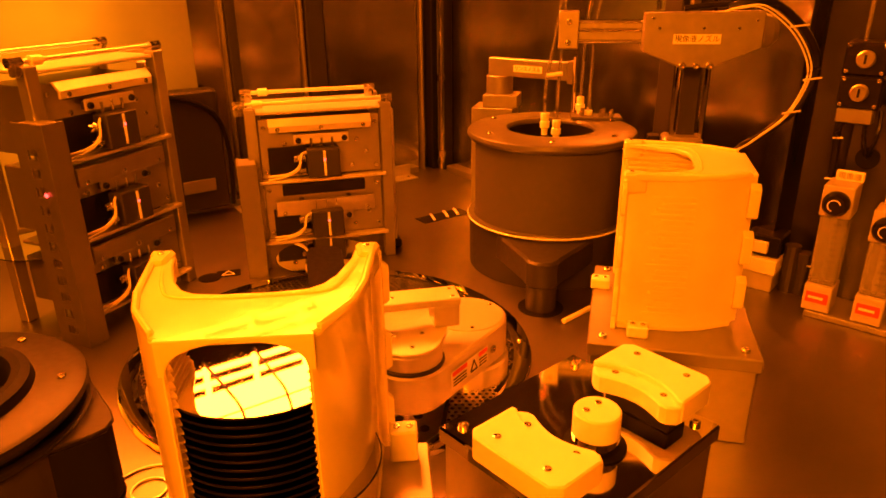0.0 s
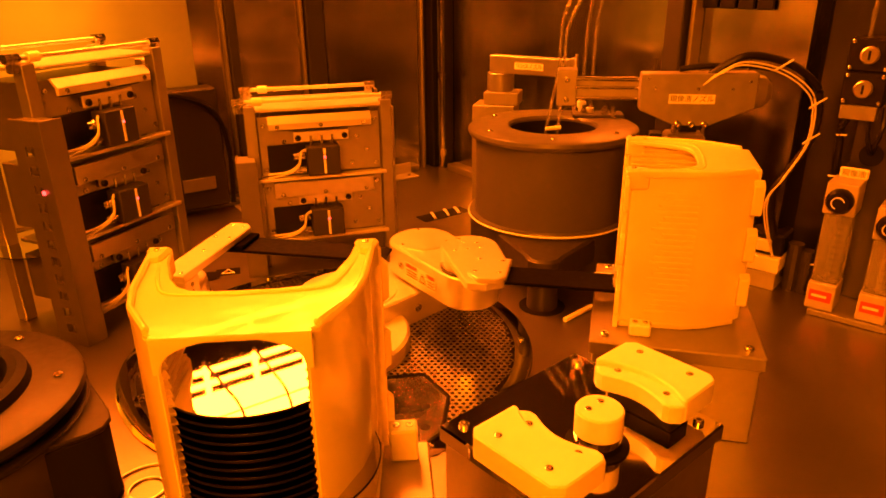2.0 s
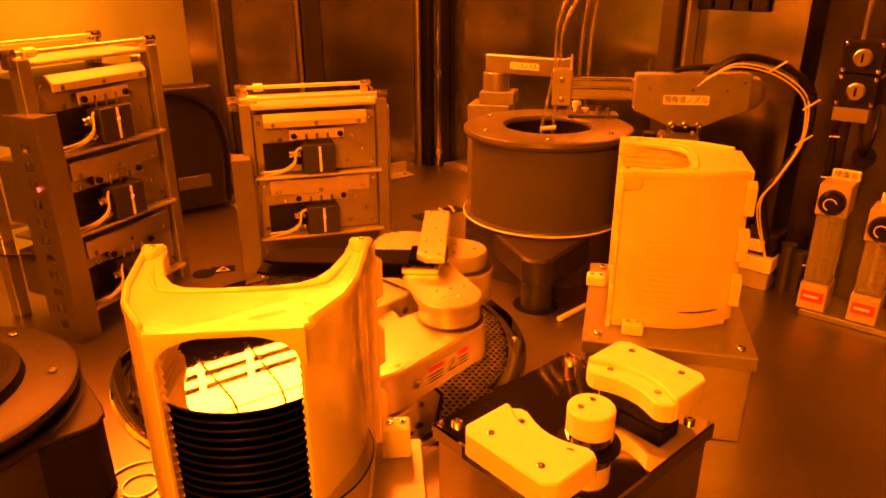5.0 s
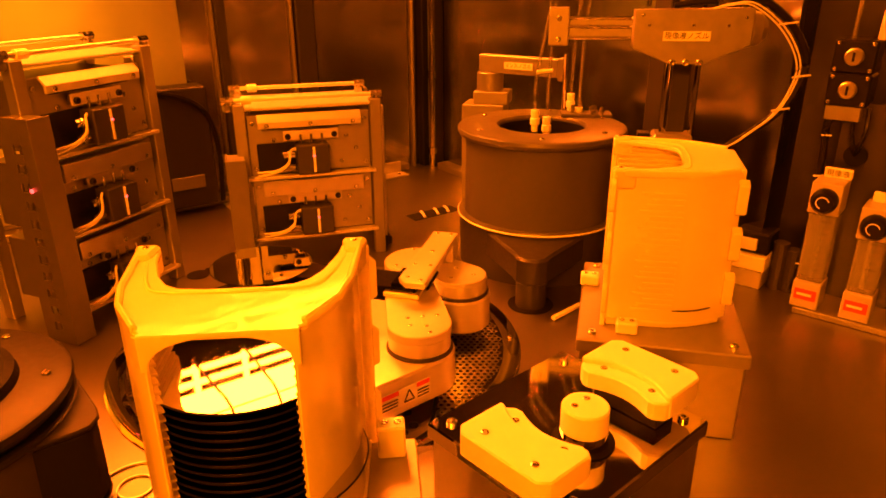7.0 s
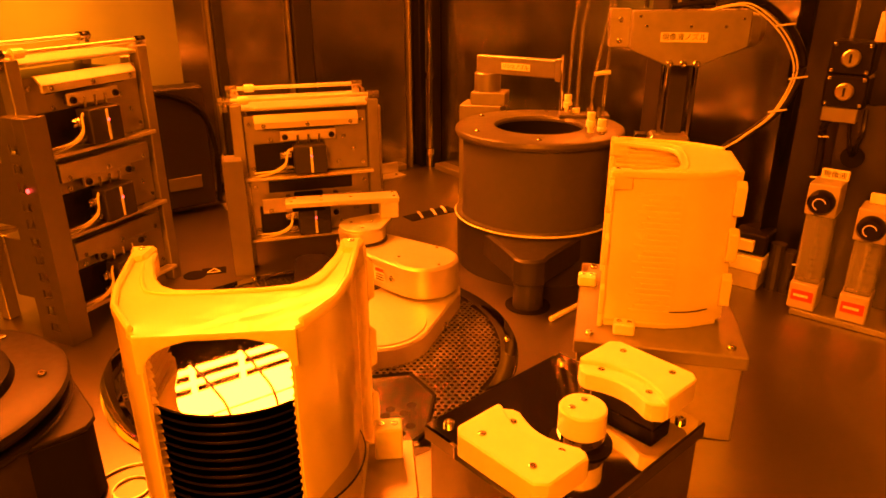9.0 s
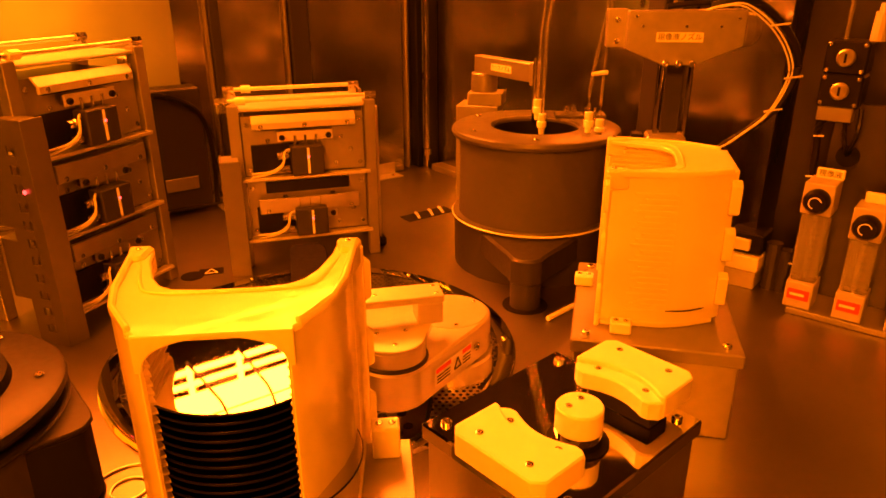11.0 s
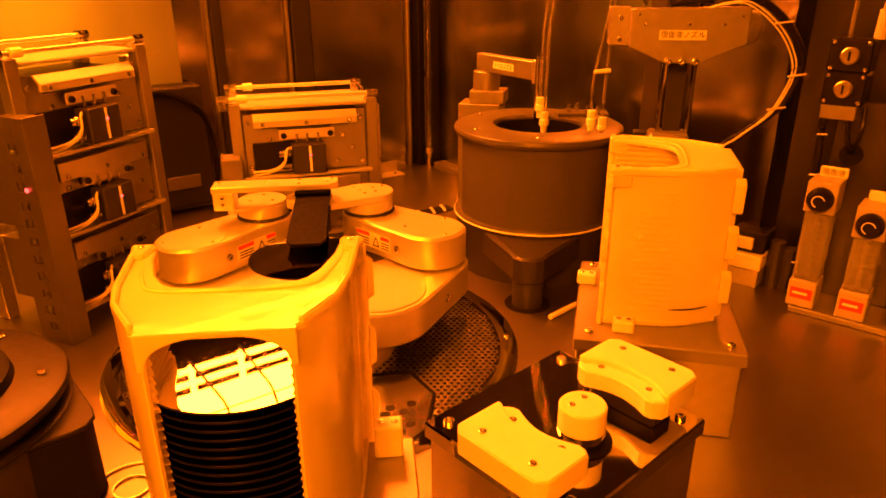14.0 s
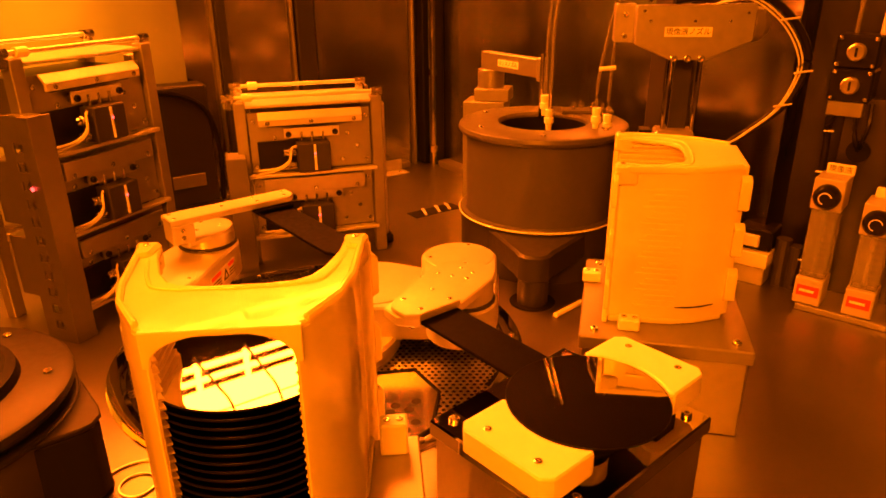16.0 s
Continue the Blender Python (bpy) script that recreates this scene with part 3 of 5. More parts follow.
def cassette(m, label, loaded, h=0.1385):
    """A wafer carrier: the wide mouth looks along +y, the narrow back along -y."""
    t = thing("wafer_cassette", m, label, "wafer cassette", "wafer cassettes")
    n, pitch = 25, 0.00476
    line = [(0.0610, 0.050), (0.0565, 0.048), (0.0560, 0.010), (0.0545, -0.006), (0.0500, -0.020), (0.0365, -0.044), (0.0315, -0.0490)]
    for s in (-1, 1):
        b = bmesh.new()
        inner = [(x - 0.0026, y - (0.0006 if i else 0)) for i, (x, y) in enumerate(line[:-1])] + [(0.0300, -0.0465)]
        prism(b, [(s * x, y) for x, y in line + inner[::-1]], 0.004, h - 0.004, 0.0006)
        part("side_wall", b, NATURAL, t)
        # slot ribs inside
        b = bmesh.new()
        for k in range(n):
            z = 0.0135 + k * pitch
            if z > h - 0.010:
                break
            rib = [(0.0535, 0.046), (0.0535, 0.006), (0.0510, -0.008), (0.0470, -0.019), (0.0330, -0.0435)]
            prism(b, [(s * x, y) for x, y in rib] + [(s * (x - 0.0040), y + 0.0010) for x, y in rib[::-1]], z, z + 0.0014)
        part("slot_ribs", b, NATURAL, t, "row of thin slot ribs")
        # mouth flange with stepped edge
        b = bmesh.new()
        box(b, s * 0.0590, 0.051, 0.0, 0.009, 0.004, h - 0.004, 0.001)
        for k in range(3):
            prism(b, [(s * 0.0630, 0.012 + k * 0.044), (s * 0.0672, 0.015 + k * 0.044), (s * 0.0672, 0.036 + k * 0.044), (s * 0.0630, 0.040 + k * 0.044)], -0.053, -0.049, 0.0006, pose(0, 0, 0, 90, 0, 0))
        part("mouth_flange", b, NATURAL, t, "stepped flange beside the mouth")
        b = bmesh.new()
        prism(b, [(s * 0.063, 0.053), (s * 0.049, 0.053), (s * 0.051, 0.036), (s * 0.058, 0.034)], h - 0.016, h + 0.0005, 0.0018)
        ear = part("ear", b, NATURAL, t, "raised corner ear")
        screw(ear, s * 0.0555, 0.047, h + 0.0005, 0.0018, 0.0008)
        b = bmesh.new()
        prism(b, [(s * 0.0600, 0.048), (s * 0.0480, 0.048), (s * 0.0480, -0.004), (s * 0.0440, -0.018), (s * 0.0320, -0.040), (s * 0.0365, -0.0445), (s * 0.0505, -0.020), (s * 0.0565, -0.002)], 0.0, 0.005, 0.001)
        part("foot_rail", b, NATURAL, t)
    # end plate on top, hollow towards the mouth, sagging between its ribs
    b = bmesh.new()
    hollow = [(-0.049, 0.050), (-0.047, 0.036), (-0.040, 0.014), (-0.034, 0.004), (-0.027, -0.001), (-0.014, -0.003), (0.014, -0.003), (0.027, -0.001), (0.034, 0.004), (0.040, 0.014), (0.047, 0.036), (0.049, 0.050)]
    back = [(0.061, 0.050), (0.0560, 0.0), (0.0505, -0.020), (0.0370, -0.043), (0.0315, -0.0475)]
    prism(b, hollow + back + [(-x, y) for x, y in back[::-1]], h - 0.0060, h - 0.0020, 0.0010)
    part("end_plate", b, NATURAL, t, "top end plate with a curved cut-out")
    b = bmesh.new()
    span, foot = 0.0340, 0.0305
    arch = [(-span, -0.018), (-span, 0.0), (span, 0.0), (span, -0.018), (foot, -0.018)] + [(foot * math.cos(math.pi * i / 20), -0.018 + 0.0158 * math.sin(math.pi * i / 20) ** 0.8) for i in range(1, 20)] + [(-foot, -0.018)]
    prism(b, arch, -0.0016, 0.0016, 0.0005, Matrix.Translation((0, -0.0470, h - 0.0020)) @ pose(0, 0, 0, 90, 0, 0))
    part("arched_bar", b, NATURAL, t, "front bar with an arch")
    for s in (-1, 1):
        b = bmesh.new()
        prism(b, [(s * 0.0605, 0.044), (s * 0.0570, 0.044), (s * 0.0525, 0.0), (s * 0.0475, -0.019), (s * 0.0340, -0.042), (s * 0.0365, -0.044), (s * 0.0505, -0.020), (s * 0.0560, 0.0)], h - 0.005, h + 0.0005, 0.001)
        part("edge_rib", b, NATURAL, t, "upright rib along the shoulder")
        b = bmesh.new()
        hose(b, [(s * 0.053, 0.040, h - 0.003), (s * 0.044, 0.006, h - 0.0018), (s * 0.034, -0.006, h - 0.0020), (0, -0.009, h - 0.0020)], 0.0011, 8, 6)
        part("stiffening_rib", b, NATURAL, t)
    if not loaded:
        # low ridges of the slots on the outside and stepped tabs at the back
        for s in (-1, 1):
            for k in range(22):
                b = bmesh.new()
                z = 0.0140 + k * pitch
                prism(b, [(s * 0.0562, 0.030 - 0.004 * (k % 3)), (s * 0.0572, 0.028 - 0.004 * (k % 3)), (s * 0.0565, -0.001), (s * 0.0552, -0.004)], z, z + 0.0022)
                part("slot_ridge", b, NATURAL, t)
        for k in range(3):
            b = bmesh.new()
            prism(b, [(-0.0375, 0.018 + k * 0.039), (-0.0445, 0.021 + k * 0.039), (-0.0445, 0.044 + k * 0.039), (-0.0375, 0.048 + k * 0.039)], 0.043, 0.051, 0.0008, pose(0, 0, 0, 90, 0, 0))
            part("back_tab", b, NATURAL, t, "stepped tab at the back edge")
    if loaded:
        for k in [k for k in range(17) if k != 5]:
            z = 0.0150 + k * pitch + m.translation.z
            w = copy_thing(BASE_WAFER, Matrix.Translation((m.translation.x, m.translation.y, z)) @ m.to_3x3().to_4x4())
            tagged(w, "dark polished silicon wafer in the cassette slot", "wafer", "wafers in the cassette")
    return t


def wafer(m, label):
    t = thing("silicon_wafer", m, label, "wafer")
    b = bmesh.new()
    lathe(b, [(0.0, 0.0), (0.0500, 0.0), (0.0500, 0.0007), (0.0, 0.0007)], 72)
    part("disc", b, WAFER_EDGE, t, "dark wafer edge and back")
    b = bmesh.new()
    lathe(b, [(0.0, 0.00085), (0.0494, 0.00085), (0.0494, 0.0007)], 72)
    part("polished_face", b, WAFER, t, "mirror-polished face")
    return t


BASE_WAFER = wafer(pose(-0.0937, 0.3080, 0.0800 + 0.0150 + 17 * 0.00476, 0, 0, 5), "uppermost mirror-polished silicon wafer in the cassette")
stand(pose(0.2005, 0.5570, 0, 0, 0, -14.0), 0.134, 0.164, 0.080, "steel stand with an aluminium top plate under the cassette")
cassette(pose(0.2060, 0.5640, 0.080, 0, 0, 76), "milky white plastic wafer cassette on a steel stand", False, 0.134)
front = pose(-0.0937, 0.3080, 0.0800, 0, 0, 5)
front_stand = stand(pose(-0.0800, 0.3000, 0, 0, 0, 5), 0.150, 0.124, 0.080, "low steel stand carrying the filled cassette")
cassette(front, "milky white wafer cassette filled with dark wafers", True)
for x, y, r in ((-0.0255, 0.3540, 5), (0.159, 0.505, -14), (0.149, 0.600, -14)):
    t = thing("locating_block", pose(x, y, 0.080, 0, 0, r), "small white locating block screwed to the stand", "block", "locating blocks")
    b = bmesh.new()
    tall = 0.022 if y < 0.4 else 0.010
    box(b, 0, 0, 0, 0.017, 0.013, tall, 0.0012)
    part("body", b, WHITE, t)
    for dx in (-0.004, 0.004):
        screw(t, dx, 0, tall, 0.0022, 0.001)

# ---- wafer centring station ----
AX, AY, AR = 0.0890, 0.3830, 41.0
align = stand(pose(AX, AY, 0, 0, 0, AR), 0.140, 0.124, 0.080, "polished steel centring station with white jaws", True)
align.name = "centring_station"
align["category"] = "station"
OX, OY = -0.0086, -0.0190     # the chuck stands off the plate's middle
for s in (-1, 1):
    # a block with a shallow hollow towards the chuck, and a raised shoulder round the wafer seat
    b = bmesh.new()
    hollow = [(0.0330 + 0.0065 * math.cos(math.pi * v / 0.046), v) for v in (-0.023, -0.018, -0.012, -0.006, 0.0, 0.006, 0.012, 0.018, 0.023)]
    block = hollow + [(0.0335, 0.0275), (0.0385, 0.0335), (0.066, 0.0335), (0.066, -0.0335), (0.0385, -0.0335), (0.0335, -0.0275)]
    prism(b, [(OX + s * u, OY + v) for u, v in block], 0.0930, 0.1065, 0.0012)
    jaw = part("jaw", b, WHITE, align, "white plastic centring jaw with a hollow edge")
    b = bmesh.new()
    arc = [(0.0508 * math.cos(radians(w)), 0.0508 * math.sin(radians(w))) for w in range(-38, 39, 4)]
    shoulder = arc + [(0.0405, 0.0345), (0.0500, 0.0345), (0.074, 0.0345), (0.0800, 0.0285), (0.0800, -0.0285), (0.074, -0.0345), (0.0500, -0.0345), (0.0405, -0.0345)]
    prism(b, [(OX + s * u, OY + v) for u, v in shoulder], 0.0940, 0.1105, 0.0010)
    rim = part("shoulder", b, WHITE, align, "raised white shoulder round the wafer seat")
    b = bmesh.new()
    box(b, OX + s * 0.054, OY, 0.080, 0.022, 0.050, 0.0130, 0.001)
    part("slide", b, BLACK, align, "black slide block")
    for u, v in ((0.0695, 0.019), (0.0695, -0.019)):
        screw(rim, OX + s * u, OY + v, 0.1105, 0.0024, 0.0008)
    for u, v in ((0.0440, 0.0185), (0.0440, -0.0185)):
        screw(jaw, OX + s * u, OY + v, 0.1065, 0.0024, 0.0008)
AT = Matrix.Translation((OX, OY, 0))
b = bmesh.new()
lathe(b, [(0.0, 0.1068), (0.0140, 0.1068), (0.0150, 0.1055), (0.0150, 0.090), (0.0, 0.090)], 36, AT)
chuck = part("chuck_cap", b, WHITE, align, "white round chuck cap")
b = bmesh.new()
lathe(b, [(0.0153, 0.0905), (0.0153, 0.080)], 36, AT)
part("chuck_shaft", b, MIRROR, align, "polished chuck shaft")
b = bmesh.new()
lathe(b, [(0.0155, 0.0802), (0.0200, 0.0802), (0.0200, 0.0812), (0.0155, 0.0812)], 36, AT)
part("shaft_seal", b, RUBBER, align, "black shaft seal")
for s in (-1, 1):
    screw(chuck, OX + s * 0.006, OY + 0.004, 0.1068, 0.0022, 0.0008)
b = bmesh.new()
box(b, 0.0715, 0.0, 0.050, 0.0006, 0.040, 0.018, 0)
part("sticker", b, LABEL, align, "white warning sticker")
b = bmesh.new()
box(b, 0.0721, 0.0, 0.060, 0.0006, 0.036, 0.006, 0)
part("sticker_print", b, RED, align, "red printed bar")


# ---- module racks ----
def rack(m, w, modules, top, post_h, label, storey=0.080):
    """A stack of plate modules; x along the front, -y to the viewer's side of the front, z up."""
    t = thing("module_rack", m, label, "module rack", "module racks")
    # perforated channel post
    b = bmesh.new()
    prism(b, [(-0.002, -0.030), (0.022, -0.030), (0.022, -0.0275), (0.0005, -0.0275), (0.0005, -0.0150), (-0.002, -0.0150)], 0.0, post_h, 0.0004)
    prism(b, [(-0.002, -0.0030), (0.0005, -0.0030), (0.0005, 0.012), (-0.002, 0.012)], 0.0, post_h, 0.0004)
    holes = int(post_h / 0.0185) - 1
    for k in range(holes + 1):
        z0, z1 = (0.0 if k == 0 else 0.0135 + (k - 1) * 0.0185 + 0.0095), (post_h if k == holes else 0.0135 + k * 0.0185)
        prism(b, [(-0.002, -0.0152), (0.0005, -0.0152), (0.0005, -0.0028), (-0.002, -0.0028)], z0, z1)
    part("channel_post", b, GALV, t, "painted channel post pierced by square holes")
    b = bmesh.new()
    box(b, 0.0105, -0.009, post_h - 0.0035, 0.020, 0.036, 0.0025, 0.0003)
    part("post_cap", b, ALU_DULL, t, "bent top of the channel post")
    for x, y in ((0.020, 0.004), (w - 0.004, 0.002), (w - 0.004, 0.090), (0.020, 0.090)):
        b = bmesh.new()
        box(b, x, y, 0.0, 0.014, 0.014, top + 0.004, 0.001)
        part("corner_post", b, ALU_DULL, t)
    b = bmesh.new()
    box(b, w + 0.006, 0.03, 0.0, 0.012, 0.012, top - 0.01, 0.001)
    part("side_rail", b, ALU, t, "bright square rail")
    b = bmesh.new()
    box(b, w + 0.006, 0.03, 0.0004, 0.022, 0.022, 0.012, 0.002)
    part("rail_foot", b, BLACK, t, "black rail foot")
    b = bmesh.new()
    box(b, w / 2 + 0.008, 0.046, top - 0.004, w - 0.02, 0.095, 0.004, 0.001)
    part("top_plate", b, ALU, t)
    x0, x1 = 0.028, w - 0.012
    cx, bw = (x0 + x1) / 2, x1 - x0
    for k in range(modules):
        z = top - 0.006 - storey * (k + 1)
        b = bmesh.new()
        box(b, cx, 0.004, z + 0.002, bw, 0.005, 0.074, 0.0008)
        plate = part("front_plate", b, ALU_DULL, t, "grey module front plate")
        b = bmesh.new()
        box(b, cx, 0.050, z + 0.002, bw - 0.01, 0.080, 0.070, 0.001)
        part("module_body", b, GALV, t)
        b = bmesh.new()
        box(b, cx, 0.0005, z + 0.0585, bw * 0.70, 0.004, 0.014, 0.0003)
        part("slot", b, BLACK, t, "black wafer slot")
        b = bmesh.new()
        box(b, cx, -0.004, z - 0.003, bw + 0.010, 0.012, 0.004, 0.0006)
        part("ledge", b, ALU, t)
        up = 0.005 if k == 0 else 0.0
        # shutter with its cylinder below; the second module's shutter moves
        b = bmesh.new()
        prism(b, [(cx - bw * 0.42, -0.0105), (cx + bw * 0.42, -0.0105), (cx + bw * 0.42, -0.0065), (cx - bw * 0.42, -0.0065)], z + 0.056 + up, z + 0.064 + up, 0.0008)
        if k == 0:
            prism(b, [(-0.0105, z + 0.064 + up), (-0.0065, z + 0.064 + up), (0.0005, z + 0.072 + up), (-0.003, z + 0.072 + up)], cx - bw * 0.42, cx + bw * 0.42, 0.0, Matrix(((0, 0, 1, 0), (1, 0, 0, 0), (0, 1, 0, 0), (0, 0, 0, 1))))
        else:
            box(b, cx, -0.0085, z + 0.062, bw * 0.84, 0.004, 0.013, 0.0006)
        box(b, cx, -0.0075, z + 0.045, bw * 0.45, 0.003, 0.012, 0.0004)
        shutter = part("shutter", b, ALU if k == 0 else STEEL, t, "bright aluminium shutter plate" if k == 0 else "flat steel shutter plate")
        for dx in (-0.19, 0.19):
            side_screw(shutter, (cx + dx * bw, -0.009, z + 0.050), (0, -1, 0), 0.0036, 0.0030, BLACK)
        b = bmesh.new()
        box(b, cx - 0.27 * bw, 0.0005, z + 0.005, bw * 0.34, 0.0035, 0.036, 0.0004)
        part("recess", b, BLACK, t, "dark recess behind the cables")
        for dx in (-0.35, 0.0, 0.35):
            side_screw(shutter, (cx + dx * bw, -0.0105, z + 0.060 + up), (0, -1, 0), 0.0026, 0.0015)
        if k == 1:
            shutter["slides"] = 1
        b = bmesh.new()
        box(b, cx, -0.011, z + 0.004, 0.040, 0.020, 0.036, 0.0012)
        cyl = part("cylinder_block", b, PVC_DARK, t, "dark pneumatic cylinder block")
        for dx in (-0.013, 0.0, 0.013):
            b = bmesh.new()
            rod(b, (cx + dx, -0.009, z + 0.040), (cx + dx, -0.009, z + 0.052), 0.0016, 8)
            part("piston_rod", b, SCREW, cyl)
        b = bmesh.new()
        box(b, cx + 0.001, -0.0215, z + 0.006, 0.003, 0.001, 0.032, 0.0002)
        part("sensor_strip", b, LABEL, cyl)
        b = bmesh.new()
        disc(b, 0, 0, 0, 0.001, 0.0014, 10)
        led = part("led", b, LED, cyl, "small red indicator light")
        led.matrix_local = pose(cx + 0.001, -0.022, z + 0.027, 90, 0, 0)
        # cable and fittings
        b = bmesh.new()
        for off in (0.0, 0.0022):
            hose(b, [(cx - 0.020, -0.012, z + 0.036 - off), (cx - 0.027, -0.018, z + 0.034), (cx - 0.031, -0.020, z + 0.020 - off), (cx - 0.045, -0.018, z + 0.011 - off), (cx - 0.068, -0.012, z + 0.008 - 2 * off)], 0.0013, 6, 5)
        part("cable", b, CABLE, t, "pair of white air tubes")
        for dz in (0.012, 0.028):
            b = bmesh.new()
            rod(b, (cx - 0.036, -0.012, z + dz), (cx - 0.022, -0.012, z + dz), 0.0042, 10)
            rod(b, (cx - 0.031, -0.012, z + dz), (cx - 0.028, -0.012, z + dz), 0.0056, 10)
            part("air_fitting", b, SCREW, t)
        for dx, dz in ((-0.46, 0.066), (0.46, 0.066), (0.30, 0.045), (0.38, 0.028), (0.46, 0.010), (-0.46, 0.010), (-0.30, 0.045), (0.25, 0.012), (-0.40, 0.028)):
            side_screw(plate, (cx + dx * bw, 0.0015, z + dz), (0, -1, 0), 0.0028, 0.0016)
        for s in (-1, 1):
            b = bmesh.new()
            box(b, cx + s * bw * 0.20, -0.0035, z + 0.046, 0.006, 0.006, 0.009, 0.001)
            part("guide_block", b, PVC_DARK, t)
    # pipes with elbow fittings on the top
    for y, zz, xa, xb in ((0.002, 0.009, 0.008, w - 0.002), (0.075, 0.012, 0.018, w - 0.010)):
        b = bmesh.new()
        rod(b, (xa, y, top + zz), (xb, y, top + zz), 0.0026, 12)
        part("pipe", b, ALU, t, "polished gas pipe")
        for x in (xa, xb):
            b = bmesh.new()
            rod(b, (x, y, top - 0.004), (x, y, top + zz + 0.004), 0.0045, 10)
            rod(b, (x - 0.007, y, top + zz), (x + 0.007, y, top + zz), 0.0052, 6)
            rod(b, (x, y, top + zz - 0.012), (x, y, top + zz - 0.005), 0.0062, 6)
            part("elbow_fitting", b, SCREW, t, "steel elbow fitting")
        b = bmesh.new()
        rod(b, (xa + 0.016, y, top + zz), (xa + 0.028, y, top + zz), 0.0050, 10)
        part("union", b, WHITE, t, "white union nut")
    return t


MID_RACK = rack(pose(-0.251, 0.833, 0, 0, 0, 15.9), 0.190, 2, 0.204, 0.147, "two-storey rack of grey hot-plate modules with shutters")
LEFT_RACK = rack(pose(-0.392, 0.645, 0, 0, 0, 66.0), 0.179, 3, 0.2773, 0.233, "three-storey rack of grey hot-plate modules with cables", 0.0839)

b = bmesh.new()
disc(b, 0, 0, 0, 0.001, 0.0022, 10)
led = part("side_led", b, LED, LEFT_RACK, "small red indicator light")
led.matrix_local = pose(-0.0031, -0.018, 0.165, 0, -90, 0)


# ---- developer nozzle arm on its lift column ----
column = thing("nozzle_lift_column", pose(0.277, 0.795, 0, 0, 0, -12), "upright twin-rail lift column beside the spin bowl", "lift column")
b = bmesh.new()
box(b, -0.030, 0.012, 0, 0.014, 0.020, 0.178, 0.001)
part("cable_duct", b, BLACK, column, "black cable duct")
b = bmesh.new()
box(b, 0, -0.004, 0, 0.044, 0.034, 0.182, 0.003)
part("foot_block", b, ALU_DULL, column, "aluminium foot block")
b = bmesh.new()
box(b, 0.029, -0.002, 0, 0.013, 0.020, 0.170, 0.002)
part("side_valve", b, BLACK, column, "black valve beside the foot block")
for x, z in ((-0.014, 0.187), (0.0, 0.187), (0.014, 0.187)):
    side_screw(column, (x, -0.021, z - 0.012), (0, -1, 0), 0.003, 0.002)

arm = thing("developer_dispenser", pose(0.277, 0.770, 0.290, 0, 0, -9), "grey developer nozzle arm with a Japanese label", "nozzle arm")
b = bmesh.new()
prism(b, [(-0.060, 0.027), (0.060, 0.029), (0.060, -0.008), (0.014, -0.028), (-0.022, -0.028), (-0.060, -0.012)], -0.012, 0.012, 0.001, pose(0, 0, 0, 90, 0, 0))
plate = part("arm_cover", b, ALU_DULL, arm, "grey folded cover plate")
for x, z in ((-0.045, 0.012), (0.0, 0.012), (0.035, 0.012), (-0.052, 0.022), (0.052, 0.020)):
    side_screw(plate, (x, -0.0125, z), (0, -1, 0), 0.0016, 0.0008)
for x in (-0.018, -0.004, 0.010):
    side_screw(plate, (x, -0.0125, -0.026), (0, -1, 0), 0.0038, 0.004)
b = bmesh.new()
box(b, -0.006, -0.0127, -0.0040, 0.048, 0.0006, 0.0100, 0)
part("name_label", b, LABEL, arm, "white name label")
writing("name_writing", "現像液ノズル", 0.0076, pose(-0.006, -0.0133, 0.0010, 90, 0, 0), INK, arm, "black Japanese writing")
b = bmesh.new()
lathe(b, [(0.0, 0.018), (0.010, 0.016), (0.017, 0.009), (0.019, 0.0), (0.0, 0.0)], 20, Matrix.Translation((0.060, 0.002, 0.008)) @ pose(0, 0, 0, 0, 90, 0))
part("motor_cap", b, ALU_DULL, arm, "rounded motor cap behind the cover")
b = bmesh.new()
hose(b, [(-0.020, 0.0, 0.031), (0.010, 0.0, 0.0345), (0.050, 0.0, 0.0350), (0.072, -0.006, 0.0330)], 0.0032, 8, 6)
part("feed_hose", b, BLACK, arm, "black feed hose along the top edge")
for x in (-0.046, 0.050):
    b = bmesh.new()
    rod(b, (x, 0.0, 0.030), (x, 0.0, 0.042), 0.0026, 8)
    part("stud", b, SCREW, arm)
rail = thing("nozzle_slide", pose(0.1655, 0.800, 0.296, 0, 0, -9), "grey slide rail carrying clear nozzle tubes over the bowl", "nozzle slide")
b = bmesh.new()
box(b, 0.035, 0.012, -0.012, 0.120, 0.014, 0.024, 0.001)
part("slide_body", b, ALU_DULL, rail)
for z in (-0.010, 0.002, 0.011):
    b = bmesh.new()
    rod(b, (-0.015, 0.004, z), (0.095, 0.004, z), 0.0020, 8)
    part("slide_rod", b, MIRROR, rail)
b = bmesh.new()
box(b, -0.024, 0.008, -0.018, 0.022, 0.024, 0.040, 0.001)
part("end_block", b, ALU_DULL, rail)
for z in (-0.011, 0.011):
    side_screw(rail, (-0.024, -0.004, z), (0, -1, 0), 0.003, 0.002)
